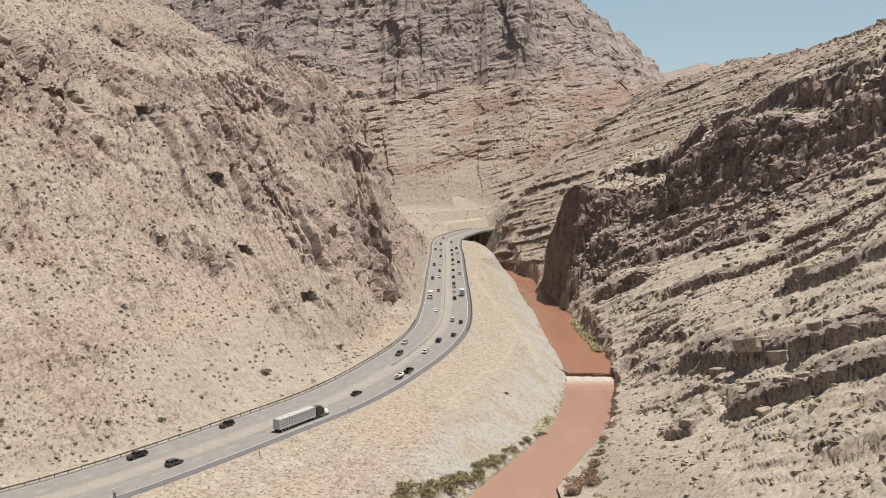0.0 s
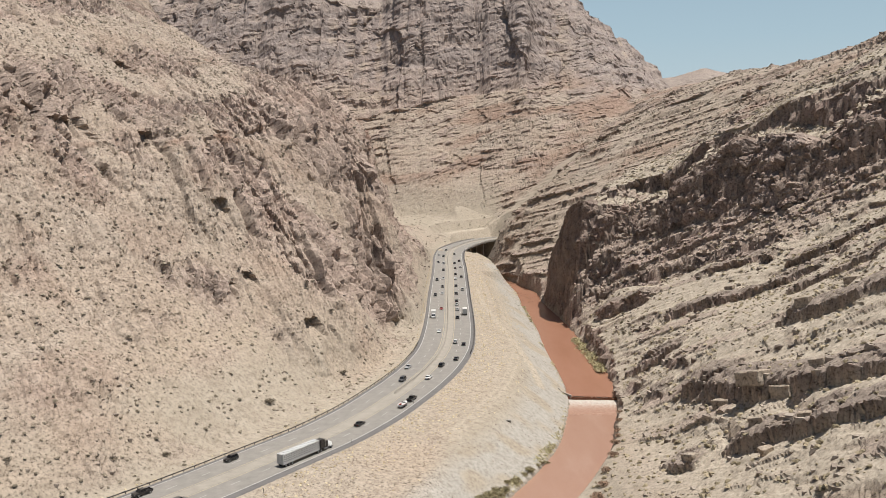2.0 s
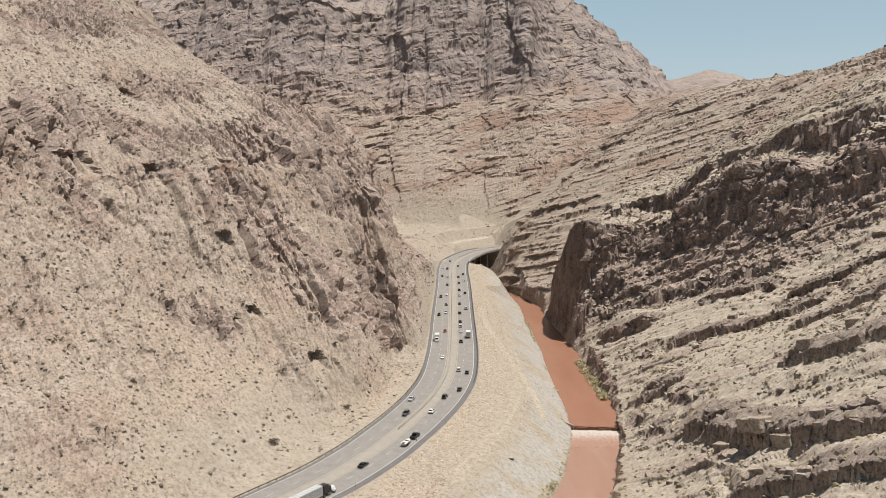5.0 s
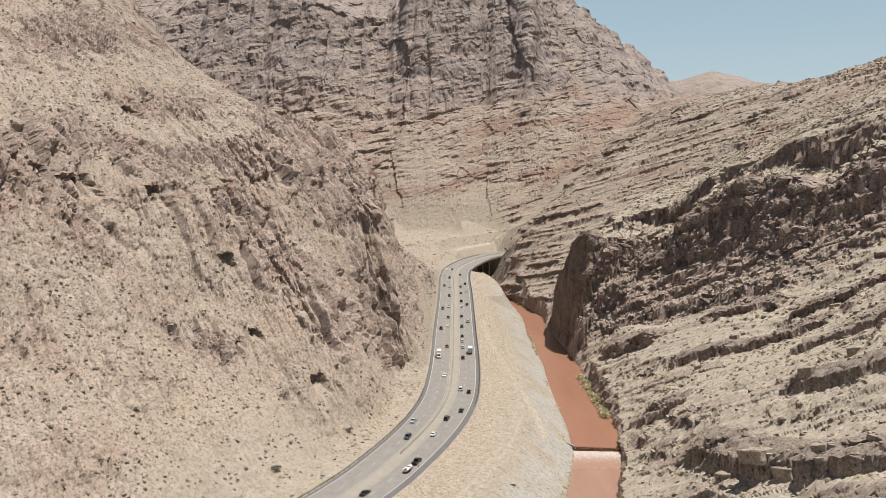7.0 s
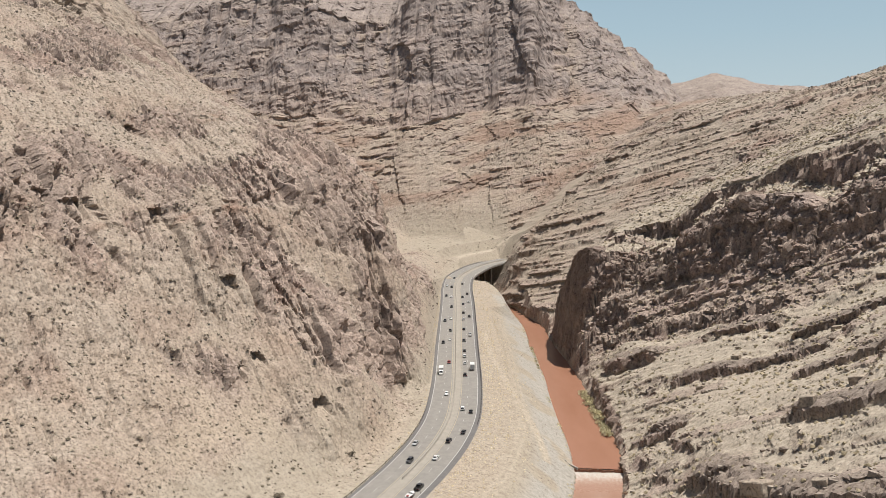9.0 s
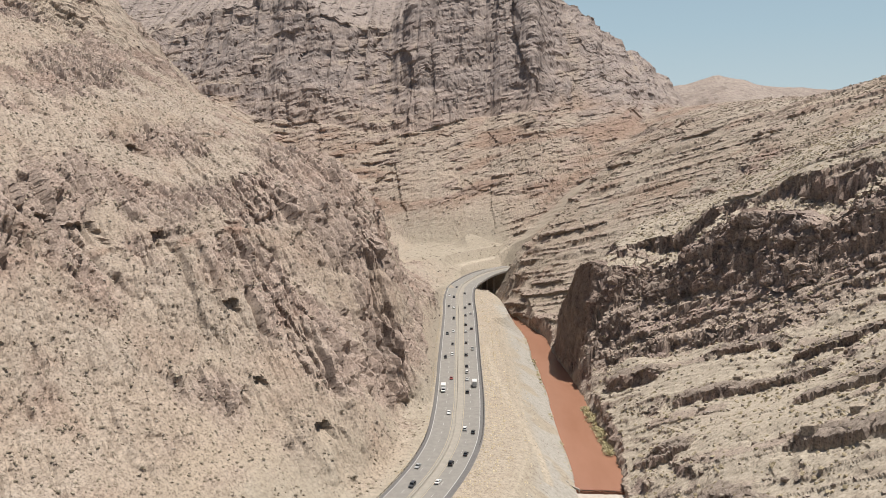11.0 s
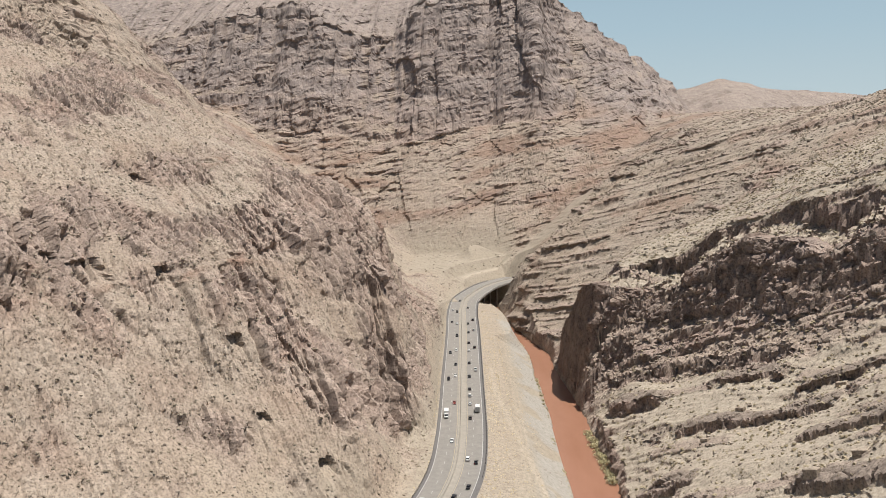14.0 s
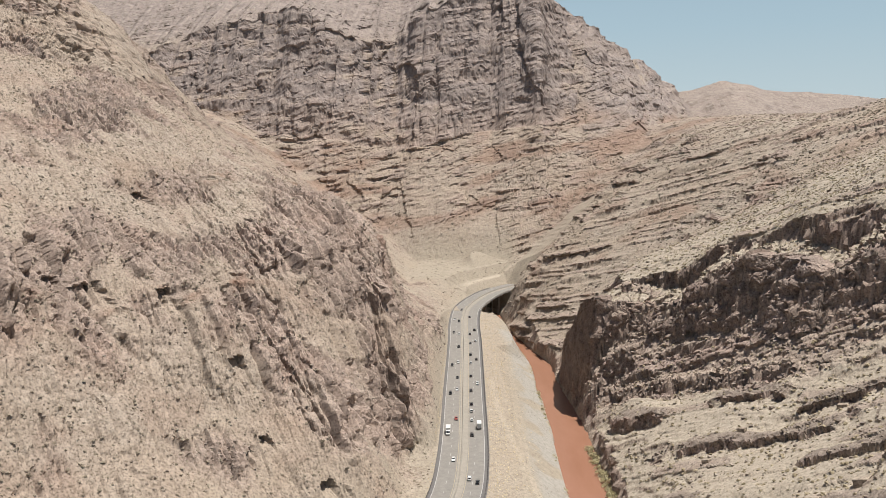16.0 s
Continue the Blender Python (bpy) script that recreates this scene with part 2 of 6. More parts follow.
def polyline(points, step):
    """A smooth line through points (rows of any length), at even steps along it."""
    p = np.array(points, float)
    s = np.r_[0, np.cumsum(np.linalg.norm(np.diff(p[:, :2], axis=0), axis=1))]
    fine = np.linspace(0, s[-1], 2000)
    q = curve_weights(s, fine) @ p
    s2 = np.r_[0, np.cumsum(np.linalg.norm(np.diff(q[:, :2], axis=0), axis=1))]
    at = np.arange(0, s2[-1], step)
    return np.stack([np.interp(at, s2, q[:, k]) for k in range(p.shape[1])], 1)


# centre line of the motorway: x, y, height
ROAD = polyline([(-188, 133, 10.2), (-140, 166, 11), (-103, 199, 12), (-88, 215, 12.5), (-71.6, 237.6, 13.1), (-55.2, 262.7, 13.8), (-42.4, 282.5, 14.4), (-31.6, 304.7, 15), (-24.1, 324.6, 15.6), (-17.4, 345.3, 16.1), (-10.5, 372.2, 16.8),
                 (-5.7, 403.8, 17.5), (-4, 445, 18.4), (-3.9, 489, 18.9), (-4.4, 543, 19.4), (-4.8, 609, 20.1), (-5.4, 695, 20.8), (-6.5, 765, 21.6), (-4.3, 822, 22.3), (4, 862, 22.6), (18, 905, 23), (41, 945, 23), (75, 980, 23.5), (130, 1015, 24)], 2.0)
# centre line of the river: x, y, half width
RIVER = polyline([(23, 930, 4), (24, 905, 5), (26, 870, 5), (31, 830, 5), (40, 790, 4), (47, 745, 6.5), (55, 700, 8), (56, 640, 8), (59, 590, 9.5), (60.5, 530, 10.5), (60.5, 480, 11.3), (62, 430, 12), (60, 383, 10.5), (57, 366, 9.8), (48, 322, 9.6),
                  (37.5, 292, 9.6), (24, 262, 9.8), (15, 240, 11), (2, 205, 11), (-15, 160, 12), (-50, 110, 12)], 2.0)


def nearest(line, x, y):
    """Distance to a line, signed (positive on its right), and the row nearest."""
    d = np.full(len(x), 1e9)
    k = np.zeros(len(x), int)
    x32, y32, l32 = x.astype(np.float32), y.astype(np.float32), line[::2].astype(np.float32)
    for a in range(0, len(x), 20000):
        dx = x32[a:a + 20000, None] - l32[None, :, 0]
        dy = y32[a:a + 20000, None] - l32[None, :, 1]
        k[a:a + 20000] = (dx * dx + dy * dy).argmin(1) * 2
    d = np.hypot(x - line[k, 0], y - line[k, 1])
    n = np.clip(k, 1, len(line) - 2)
    tx, ty = line[n + 1, 0] - line[n - 1, 0], line[n + 1, 1] - line[n - 1, 1]
    side = np.sign((x - line[k, 0]) * ty - (y - line[k, 1]) * tx)
    return d * np.where(side == 0, 1, side), k


LEFT_X, LEFT_Y = (-300, -240, -190, -150, -115, -85, -60, -38, -18), (180, 240, 290, 340, 390, 440, 490, 540, 620)
LEFT = [(190, 117, 59, 20, -10, -30, -40, -45, -50),
        (202, 142, 89, 52, 31, 8, -8, -16, -25),
        (209, 163, 122, 74, 50, 30, 14, 6, -8),
        (212, 176, 146, 104, 71, 49, 29, 8, -6),
        (213, 183, 150, 126, 108, 80, 66, 30, 2),
        (212, 193, 163, 138, 128, 117, 76, 30, 4),
        (214, 198, 179, 158, 148, 136, 112, 98, 45),
        (230, 208, 191, 168, 154, 146, 126, 88, 30),
        (249, 222, 192, 166, 144, 116, 84, 50, 26)]
BACK_X, BACK_Y = (-420, -300, -190, -115, -60, -18), (620, 740, 880, 1020)
BACK = [(325, 252, 192, 144, 84, 26), (345, 284, 152, 104, 56, 26), (270, 225, 150, 88, 38, 20), (240, 205, 130, 80, 40, 38)]
RIGHT_X, RIGHT_Y = (50, 72, 95, 120, 150, 180, 210, 250, 320), (160, 220, 280, 340, 400, 450, 495, 540, 580, 650)
RIGHT = [(10, 23, 40, 57, 75, 89, 103, 121, 152),
         (7, 20, 38, 56, 77, 93, 108, 129, 168),
         (3, 11, 33, 55, 79, 95, 111, 135, 183),
         (-6, 9, 33, 47, 64, 88, 108, 140, 199),
         (-12, 2, 23, 39, 56, 76, 98, 152, 209),
         (-10, 5, 26, 44, 65, 94, 140, 167, 206),
         (-24, 7, 30, 43, 78, 130, 151, 177, 204),
         (-30, 6, 36, 64, 112, 128, 145, 168, 198),
         (-10, 60, 82, 92, 108, 124, 141, 162, 192),
         (-5, 30, 66, 99, 108, 117, 134, 155, 186)]
UPPER_X, UPPER_Y = (30, 55, 85, 130, 190, 260, 340, 460), (620, 700, 780, 860, 950, 1060, 1200)
UPPER = [(-10, 5, 62, 99, 125, 152, 188, 232),
         (-6, 5, 27, 70, 118, 170, 203, 250),
         (4, 22, 50, 82, 118, 165, 199, 262),
         (24, 48, 78, 112, 144, 184, 199, 240),
         (30, 46, 66, 105, 150, 187, 199, 215),
         (39, 58, 81, 112, 146, 184, 204, 203),
         (56, 74, 95, 125, 162, 195, 208, 198)]
# far mountain, station by station: x, foot of the face (y, z), foot of the cliff (y, z), crest (y, z), back (y, z)
MOUNTAIN = [(-620, 1000, 60, 1080, 170, 1150, 275, 1420, 430), (-420, 1000, 60, 1085, 175, 1172, 292, 1420, 430), (-352, 1000, 60, 1100, 195, 1190, 327, 1450, 435), (-235, 1010, 60, 1112, 188, 1208, 354, 1500, 440),
            (-170, 1020, 60, 1125, 182, 1214, 322, 1480, 440), (-110, 1025, 60, 1118, 165, 1222, 302, 1450, 430), (-60, 1028, 70, 1130, 172, 1238, 350, 1480, 430), (0, 1030, 72, 1150, 187, 1248, 380, 1500, 425),
            (90, 1030, 74, 1150, 198, 1275, 396, 1500, 405), (150, 1040, 90, 1190, 212, 1330, 360, 1600, 360), (220, 1070, 110, 1235, 222, 1410, 322, 1700, 320)]
SPUR = [(285, 1100, 120, 1290, 185, 1500, 298, 1750, 290), (345, 1150, 130, 1420, 190, 1580, 266, 1800, 250), (400, 1200, 140, 1560, 175, 1680, 222, 1900, 200), (470, 1300, 130, 1700, 150, 1800, 160, 2000, 150), (800, 1400, 120, 1800, 130, 1900, 130, 2100, 120)]


def terraced(z, b, thick, amp):
    """Steps the ground along beds: b counts up through the beds."""
    f = b / thick
    f = f - np.floor(f)
    return z + thick * amp * (smooth(0.45, 0.72, f) - f)


def mountain_height(x, y):
    st = np.array(MOUNTAIN + SPUR, float)
    v = [np.interp(x, st[:, 0], st[:, k]) for k in range(1, 9)]
    wob = 22 * perlin(np.stack([x / 55, x * 0 + 3.3, x * 0], 1), 71) + 9 * perlin(np.stack([x / 17, x * 0 + 3.3, x * 0], 1), 72)
    out = np.full(len(x), -60.0)
    ys = [v[0] - 60, v[0], v[2] + wob * 0.6, v[4] + wob, v[6]]
    crest = v[5] + 9 * perlin(np.stack([x / 21, x * 0 + 1.7, x * 0], 1), 73) + 4 * perlin(np.stack([x / 7, x * 0 + 1.7, x * 0], 1), 74)
    zs = [v[1] - 70, v[1], v[3], crest, v[7]]
    for a in range(4):
        t = (y - ys[a]) / (ys[a + 1] - ys[a])
        inside = (t >= 0) & ((t < 1) | (a == 3))
        out = np.where(inside, zs[a] + (zs[a + 1] - zs[a]) * t, out)
    q = stack(x / 90, y / 200, 0 * x)
    b = out + 0.05 * x + 12 * perlin(q, 76) + 6 * perlin(q * 3.1, 77)
    cliff = smooth(-0.1, 0.25, (y - ys[2]) / 60) * smooth(30, 0, y - ys[3])
    apron = smooth(ys[1] - 10, ys[1] + 25, y) * (1 - cliff) * smooth(20, -20, y - ys[2])
    hold = np.clip(0.35 + 1.2 * perlin(stack(x / 45, out / 40, 0 * x), 78), 0.0, 0.9)
    out = terraced(out, b, 31.0, cliff * hold * 0.26)
    hold2 = np.clip(0.2 + 1.3 * perlin(stack(x / 27, out / 18, 0 * x), 79), 0.0, 0.9)
    return terraced(out, out - 0.06 * x + 4 * perlin(q * 2.3, 80), 11.0, (0.08 * cliff + 0.26 * apron) * hold2)


def far_height(x, y):
    """Pale hills beyond the pass."""
    crest = np.interp(x, (250, 430, 490, 560, 610, 700, 790, 900, 1100, 1500), (242, 272, 290, 284, 274, 272, 262, 245, 235, 225))
    line = 1850 + 60 * np.sin(x / 90)
    return crest - np.abs(y - line) * np.where(y < line, 0.42, 0.3)


# cliffs of the east side, foot line: x, y, height of foot, height of brow
CLIFF = polyline([(70, 690, 4, 14), (67, 660, 1, 28), (65, 640, 0, 38), (66, 620, 0, 48), (68.5, 600, 0, 62), (71, 584, 0, 74), (76, 570, 14, 77), (86, 562, 42, 76), (100, 556, 57, 76), (113, 543, 62, 78), (124, 530, 68, 90),
                  (137, 515, 75, 104), (148, 500, 80, 114), (157, 480, 83, 116), (166, 462, 84, 114), (178, 446, 88, 112), (196, 432, 98, 130), (220, 412, 114, 148), (245, 392, 130, 158), (275, 365, 150, 174), (310, 335, 170, 192)], 2.0)
BROKEN = polyline([(75, 553, 9, 15), (95, 521, 24, 33), (118, 486, 40, 49), (140, 454, 53, 61), (166, 424, 68, 74)], 2.0)


def buttress(x, y):
    """How far the cliff stands forward at a place, with the chance values of its large and small masses."""
    run, inn = 0.77 * x - 0.63 * y, 0.63 * x + 0.77 * y
    sway = 0.4 * perlin(stack(x / 25, y / 25, 0 * x), 90)[:, None]
    v0 = np.clip(1.5 * perlin(stack(run / 24, inn / 60, 0 * x) + sway, 91), -1, 1)
    v1, e1 = blocks(stack(run / 5.0, inn / 9, 0 * x + 7.5) + sway, 92)
    return 7.5 * v0 + 3.4 * perlin(stack(run / 9, inn / 16, 0 * x + 1.3) + sway, 94) + 0.9 * v1 - 0.8 * e1, v0, v1


def bluff(z, x, y, line, width, jag, reach):
    """Sets a cliff into the ground along a line, with buttresses that stand forward and clefts between them."""
    near = np.nonzero((x > line[:, 0].min() - 40) & (x < line[:, 0].max() + 40) & (y > line[:, 1].min() - 40) & (y < line[:, 1].max() + 40))[0]
    if not len(near):
        return z
    xs, ys, zs = x[near], y[near], z[near]
    d, k = nearest(line, xs, ys)
    rough = jag * np.clip((line[k, 0] - 70) / 12, 0.12, 1)
    stand, v0, v1 = buttress(xs, ys)
    up = -d + rough * stand
    foot, brow = line[k, 2], line[k, 3]
    foot = foot + rough * (5.0 * perlin(stack(xs / 14, ys / 14, 0 * xs), 93) + 2.5 * v1)
    width = width * (1 + 0.45 * v0 * rough)
    brow = brow + rough * (3.0 * v0 + 1.5 * v1)
    t = np.clip(up / width, 0, 1)
    wall = foot + (brow - foot) * np.clip(t + 0.16 * (smooth(0.3, 0.7, t * 3.0 + 0.3 * v1 - np.floor(t * 3.0 + 0.3 * v1)) - 0.5) * smooth(0, 0.2, t) * smooth(1, 0.8, t), 0, 1)
    low = np.minimum(zs, foot - 0.3 * np.minimum(-up, 20) + np.maximum(-up - reach, 0) * 3)
    high = np.minimum(np.maximum(zs, brow + 0.25 * (up - width) - 1.6 * np.maximum(up - width - reach, 0)), brow + 0.55 * (up - width) + 4 * np.maximum(up - width - reach, 0))
    made = np.where(up < 0, low, np.where(up < width, wall, high))
    w = smooth(0, 12, k) * smooth(len(line) - 1, len(line) - 13, k) * smooth(38, 30, np.abs(d))
    out = z.copy()
    out[near] = zs * (1 - w) + made * w
    return out


# ledges of hard rock on the near east slope: line along the foot, height
LEDGES = [(((98, 427), (101, 422), (121, 401), (143, 373), (152, 360)), 2.6), (((80.5, 320), (88, 290), (94, 264), (100, 245), (112, 224), (124, 206)), 3.4), (((76, 254), (84, 236), (95, 218), (106, 204)), 2.8), (((60, 271), (66, 260), (71, 250)), 2.2),
          (((110, 310), (116, 298), (130, 271), (140, 255)), 2.6), (((71, 347), (78, 326)), 2.0), (((104, 212), (116, 192), (128, 176)), 2.4), (((84, 440), (96, 424)), 1.8), (((128, 350), (146, 326), (160, 300)), 2.0), (((146, 404), (166, 384), (188, 352)), 2.4),
          (((118, 452), (140, 430), (152, 415)), 2.2), (((76, 500), (92, 478), (104, 460)), 2.0), (((140, 292), (156, 262), (172, 236)), 2.4), (((72, 400), (84, 380), (94, 358)), 1.8), (((150, 232), (170, 196)), 2.2)]


def ledge_rise(x, y):
    """Height that the ledges add: a sharp broken front that faces down the slope, running out behind."""
    add = np.zeros(len(x))
    near = np.nonzero((x > 50) & (x < 220) & (y > 150) & (y < 520))[0]
    if not len(near):
        return add
    xs, ys = x[near], y[near]
    v0, e0 = blocks(stack((0.55 * xs - 0.83 * ys) / 6.5, (0.83 * xs + 0.55 * ys) / 14, 0 * xs + 0.5), 95)
    v1, e1 = blocks(stack((0.55 * xs - 0.83 * ys) / 2.4, (0.83 * xs + 0.55 * ys) / 4, 0 * xs + 3.5), 96)
    got = np.zeros(len(xs))
    for pts, h in LEDGES:
        line = polyline(pts, 1.0)
        close = np.nonzero((xs > line[:, 0].min() - 20) & (xs < line[:, 0].max() + 20) & (ys > line[:, 1].min() - 20) & (ys < line[:, 1].max() + 20))[0]
        d, k = nearest(line, xs[close], ys[close])
        up = -d + 1.3 * v0[close] + 0.7 * v1[close] - 0.8 * e0[close]
        ends = smooth(0, 9, k) * smooth(len(line) - 1, len(line) - 10, k) * (np.abs(d) < 22)
        lift = h * (1 + 0.3 * v0[close] + 0.15 * v1[close] - 0.3 * e0[close])
        got[close] += ends * np.where(up > 0, lift * smooth(0, 0.7, up) * smooth(15, 3, up), -0.45 * h * smooth(-7, 0, up))
    add[near] = got
    return add


def plan(x, y):
    """Height of the bare ground at each place, with the distances to road and river."""
    road_d, road_k = nearest(ROAD, x, y)
    river_d, river_k = nearest(RIVER, x, y)
    bank = np.abs(river_d) - RIVER[river_k, 2]
    road_z = ROAD[road_k, 2]
    out = np.maximum(np.abs(road_d) - 13.5, 0)
    right_floor = road_z - 0.4 - np.where(road_d > 0, 0.16, -0.02) * out
    water = np.interp(RIVER[river_k, 1], (366, 396), (-2.0, 0.0))
    climb = np.interp(RIVER[river_k, 1], (690, 750), (0.62, 2.2))
    floor = np.where(road_d > 0, np.minimum(right_floor, water + 0.5 + climb * bank), right_floor)
    floor = np.where((river_d < 0) & (bank > -5), np.minimum(floor, water + 0.6 + 0.12 * np.minimum(bank, 20)), floor)
    left = sheet(LEFT_X, LEFT_Y, LEFT, x, y)
    back = sheet(BACK_X, BACK_Y, BACK, x, y)
    w = smooth(590, 640, y)
    left = left * (1 - w) + back * w
    left = np.where(x > -18, left - (x + 18) * 1.5, left)
    right = sheet(RIGHT_X, RIGHT_Y, RIGHT, x, y)
    right = np.where(x < 50, right - (50 - x) * 0.6, right)
    right = np.where(x > 320, right + (x - 320) * 0.3, right)
    upper = sheet(UPPER_X, UPPER_Y, UPPER, x, y)
    upper = np.where(x < 30, upper - (30 - x) * 0.9, upper)
    w = smooth(610, 660, y)
    right = right * (1 - w) + upper * w
    q = stack(x / 60, y / 60, 0 * x)
    some = lambda k, sc: np.clip(0.05 + 1.4 * perlin(q * sc, k), 0, 0.55)
    near_b = right - 0.41 * x + 0.12 * y + 5 * perlin(q, 180) + 2.0 * perlin(q * 4, 181)
    right = terraced(right, near_b, 8.0, (1 - w) * some(182, 1.7) * smooth(66, 76, x))
    right = terraced(right, near_b + 1.1, 3.1, (1 - w) * some(183, 3.1) * 0.7 * smooth(64, 72, x))
    far_b = right - 0.30 * x + 0.05 * y + 2.0 * perlin(q, 184) + 0.7 * perlin(q * 4, 185)
    right = terraced(right, far_b, 9.0, w * some(186, 1.5) * smooth(24, 60, x))
    right = terraced(right, far_b + 2.3, 4.0, w * some(187, 2.7) * 0.8 * smooth(24, 60, x))
    # bench of bare earth cut above the bend
    away = np.maximum(-road_d - 14.5, 0)
    cut = 41 + 22 * np.exp(-((x - 12) / 19) ** 2 - ((y - 984) / 15) ** 2) + 2 * perlin(stack(x / 30, y / 30, 0 * x), 75)
    steps = np.interp(away, (0, 3, 5, 14, 22, 26, 42, 60, 80), (0.3, 7.5, 8.5, 9.0, 18.0, 18.6, 31.0, 44.0, 64.0))
    bend = smooth(880, 905, y)
    cut = np.minimum(cut, road_z + steps * bend + (0.3 + 0.62 * away) * (1 - bend))
    cut = np.where((y > 720) & (y < 1120) & (road_d < 0), cut, -50)
    z = smax(floor, left, 3.0)
    z = smax(z, right, 2.0)
    z = bluff(z, x, y, CLIFF, 13.0, 1.0, 16)
    z = bluff(z, x, y, BROKEN, 4.0, 0.45, 7)
    z = z + ledge_rise(x, y) * smooth(3, 8, bank)
    z = np.maximum(z, cut)
    z = smax(z, mountain_height(x, y), 4.0)
    z = np.maximum(z, np.maximum(far_height(x, y), -20 + 0 * x))
    # the valley is cut down to the road bed and the river bed
    on_land = ROAD[road_k, 1] < 816
    after = ROAD[road_k, 1] > 925
    deep = ROAD[road_k, 0] > 78
    on_land, after = on_land & ~deep, after & ~deep
    edge = np.abs(road_d) - 13.8
    rise = np.where(ROAD[road_k, 0] > 66, 6.0, np.where(road_d < 0, 1.6, 0.9))
    close = np.where((y > 900) & (x > 15), 1.5 * np.maximum(0.7 * x + 0.7 * y - 703 + 3 * perlin(stack(x / 12, y / 12, 0 * x), 188), 0), 0)
    bed = road_z - 0.25 + np.maximum(edge, 0) * rise + (np.maximum(edge, 0) / 16) ** 2 * 8 + close
    z = np.where(on_land | after | ((road_d < -12.4) & ~deep), np.minimum(z, bed), z)
    z = np.where((on_land | after) & (edge < 0), np.minimum(np.maximum(z, road_z - 0.25), road_z - 0.25 + close), z)
    gorge = (ROAD[road_k, 1] >= 816) & (~after) & (~deep) & (road_d > -12.4)
    z = np.where(gorge, np.minimum(z, 3 + 0.5 * np.maximum(bank, 0) + 1.3 * np.maximum(road_d - 14, 0)), z)
    wet = water + 2.6 + np.maximum(bank, 0) * np.where((x > 55) & (y > 550), 7.0, 2.4)
    z = np.where((bank < 40) & (y < 915), np.minimum(z, np.where(bank < 0, -3.0 - np.minimum(-bank, 3) * 0.5, wet - 2.5)), z)
    return z, road_d, bank, (river_d < 0) & (y > 330) & ((y < 900) | (x > 28))


# hollows in the hillside: x, y, z, half width, half height, depth
ALCOVES = [(-156, 360, 116, 10, 6, 4.2), (-168, 352, 122, 5, 5, 3.4), (-79, 352, 56, 2.6, 2.6, 4.5), (-60, 356, 36, 4, 3.5, 4), (-99, 375, 83, 4, 4, 4), (-128, 378, 112, 3, 4, 4), (-164, 451, 150, 4, 4, 4), (-90, 348, 54, 3, 1.5, 2.5)]
BED = np.array((-0.41, 0.12, 1.0))
STRIKE, DIPWARD = np.array((0.82, -0.45, 0.35)), np.array((0.4, 0.9, 0.0))


def stack(*cols):
    return np.stack(cols, 1).astype(np.float32)


# open joints of the west side: middle x, y, z, half length, step
JOINTS = [(-119, 374, 97, 30, 2.8), (-113, 383, 99, 26, 2.2), (-41, 462, 65, 24, 3.0), (-113, 403, 105, 30, 2.2), (-72, 391, 75, 26, 3.0), (-66, 398, 74, 22, 2.4), (-56, 420, 76, 26, 2.6), (-47, 440, 70, 26, 2.8), (-88, 381, 82, 14, 3.2), (-60, 377, 52, 16, 2.6)]


def joint_steps(p):
    """Slabs that stand proud along the joints, with a sharp edge on the side away from the sun."""
    rnd = random.Random(21)
    every = list(JOINTS)
    for i in range(64):
        jx, jy = rnd.uniform(-230, -25), rnd.uniform(280, 600)
        jz = float(sheet(LEFT_X, LEFT_Y, LEFT, np.array([jx]), np.array([jy]))[0])
        if jz > 30:
            every.append((jx, jy, jz, rnd.uniform(5, 20), rnd.uniform(0.8, 2.0)))
    s = p @ np.array((0.42, -0.56, -0.71))
    c = p @ np.array((0.69, 0.71, -0.15)) + 1.2 * perlin(p / 13, 29) + 0.5 * perlin(p / 4, 30)
    out = np.zeros(len(p))
    for jx, jy, jz, half, h in every:
        s0 = 0.42 * jx - 0.56 * jy - 0.71 * jz
        c0 = 0.69 * jx + 0.71 * jy - 0.15 * jz
        k = np.nonzero((np.abs(s - s0) < half) & (np.abs(c - c0) < 12) & (np.abs(p[:, 0] - jx) < 60))[0]
        a = c[k] - c0 - 0.06 * (s[k] - s0)
        ends = smooth(half, half * 0.75, np.abs(s[k] - s0))
        out[k] += ends * h * (smooth(-0.8, 1.6, a) * smooth(10, 3, a) - 0.5 * smooth(-3.0, -1.0, a) * smooth(0.6, -1.0, a))
    return out


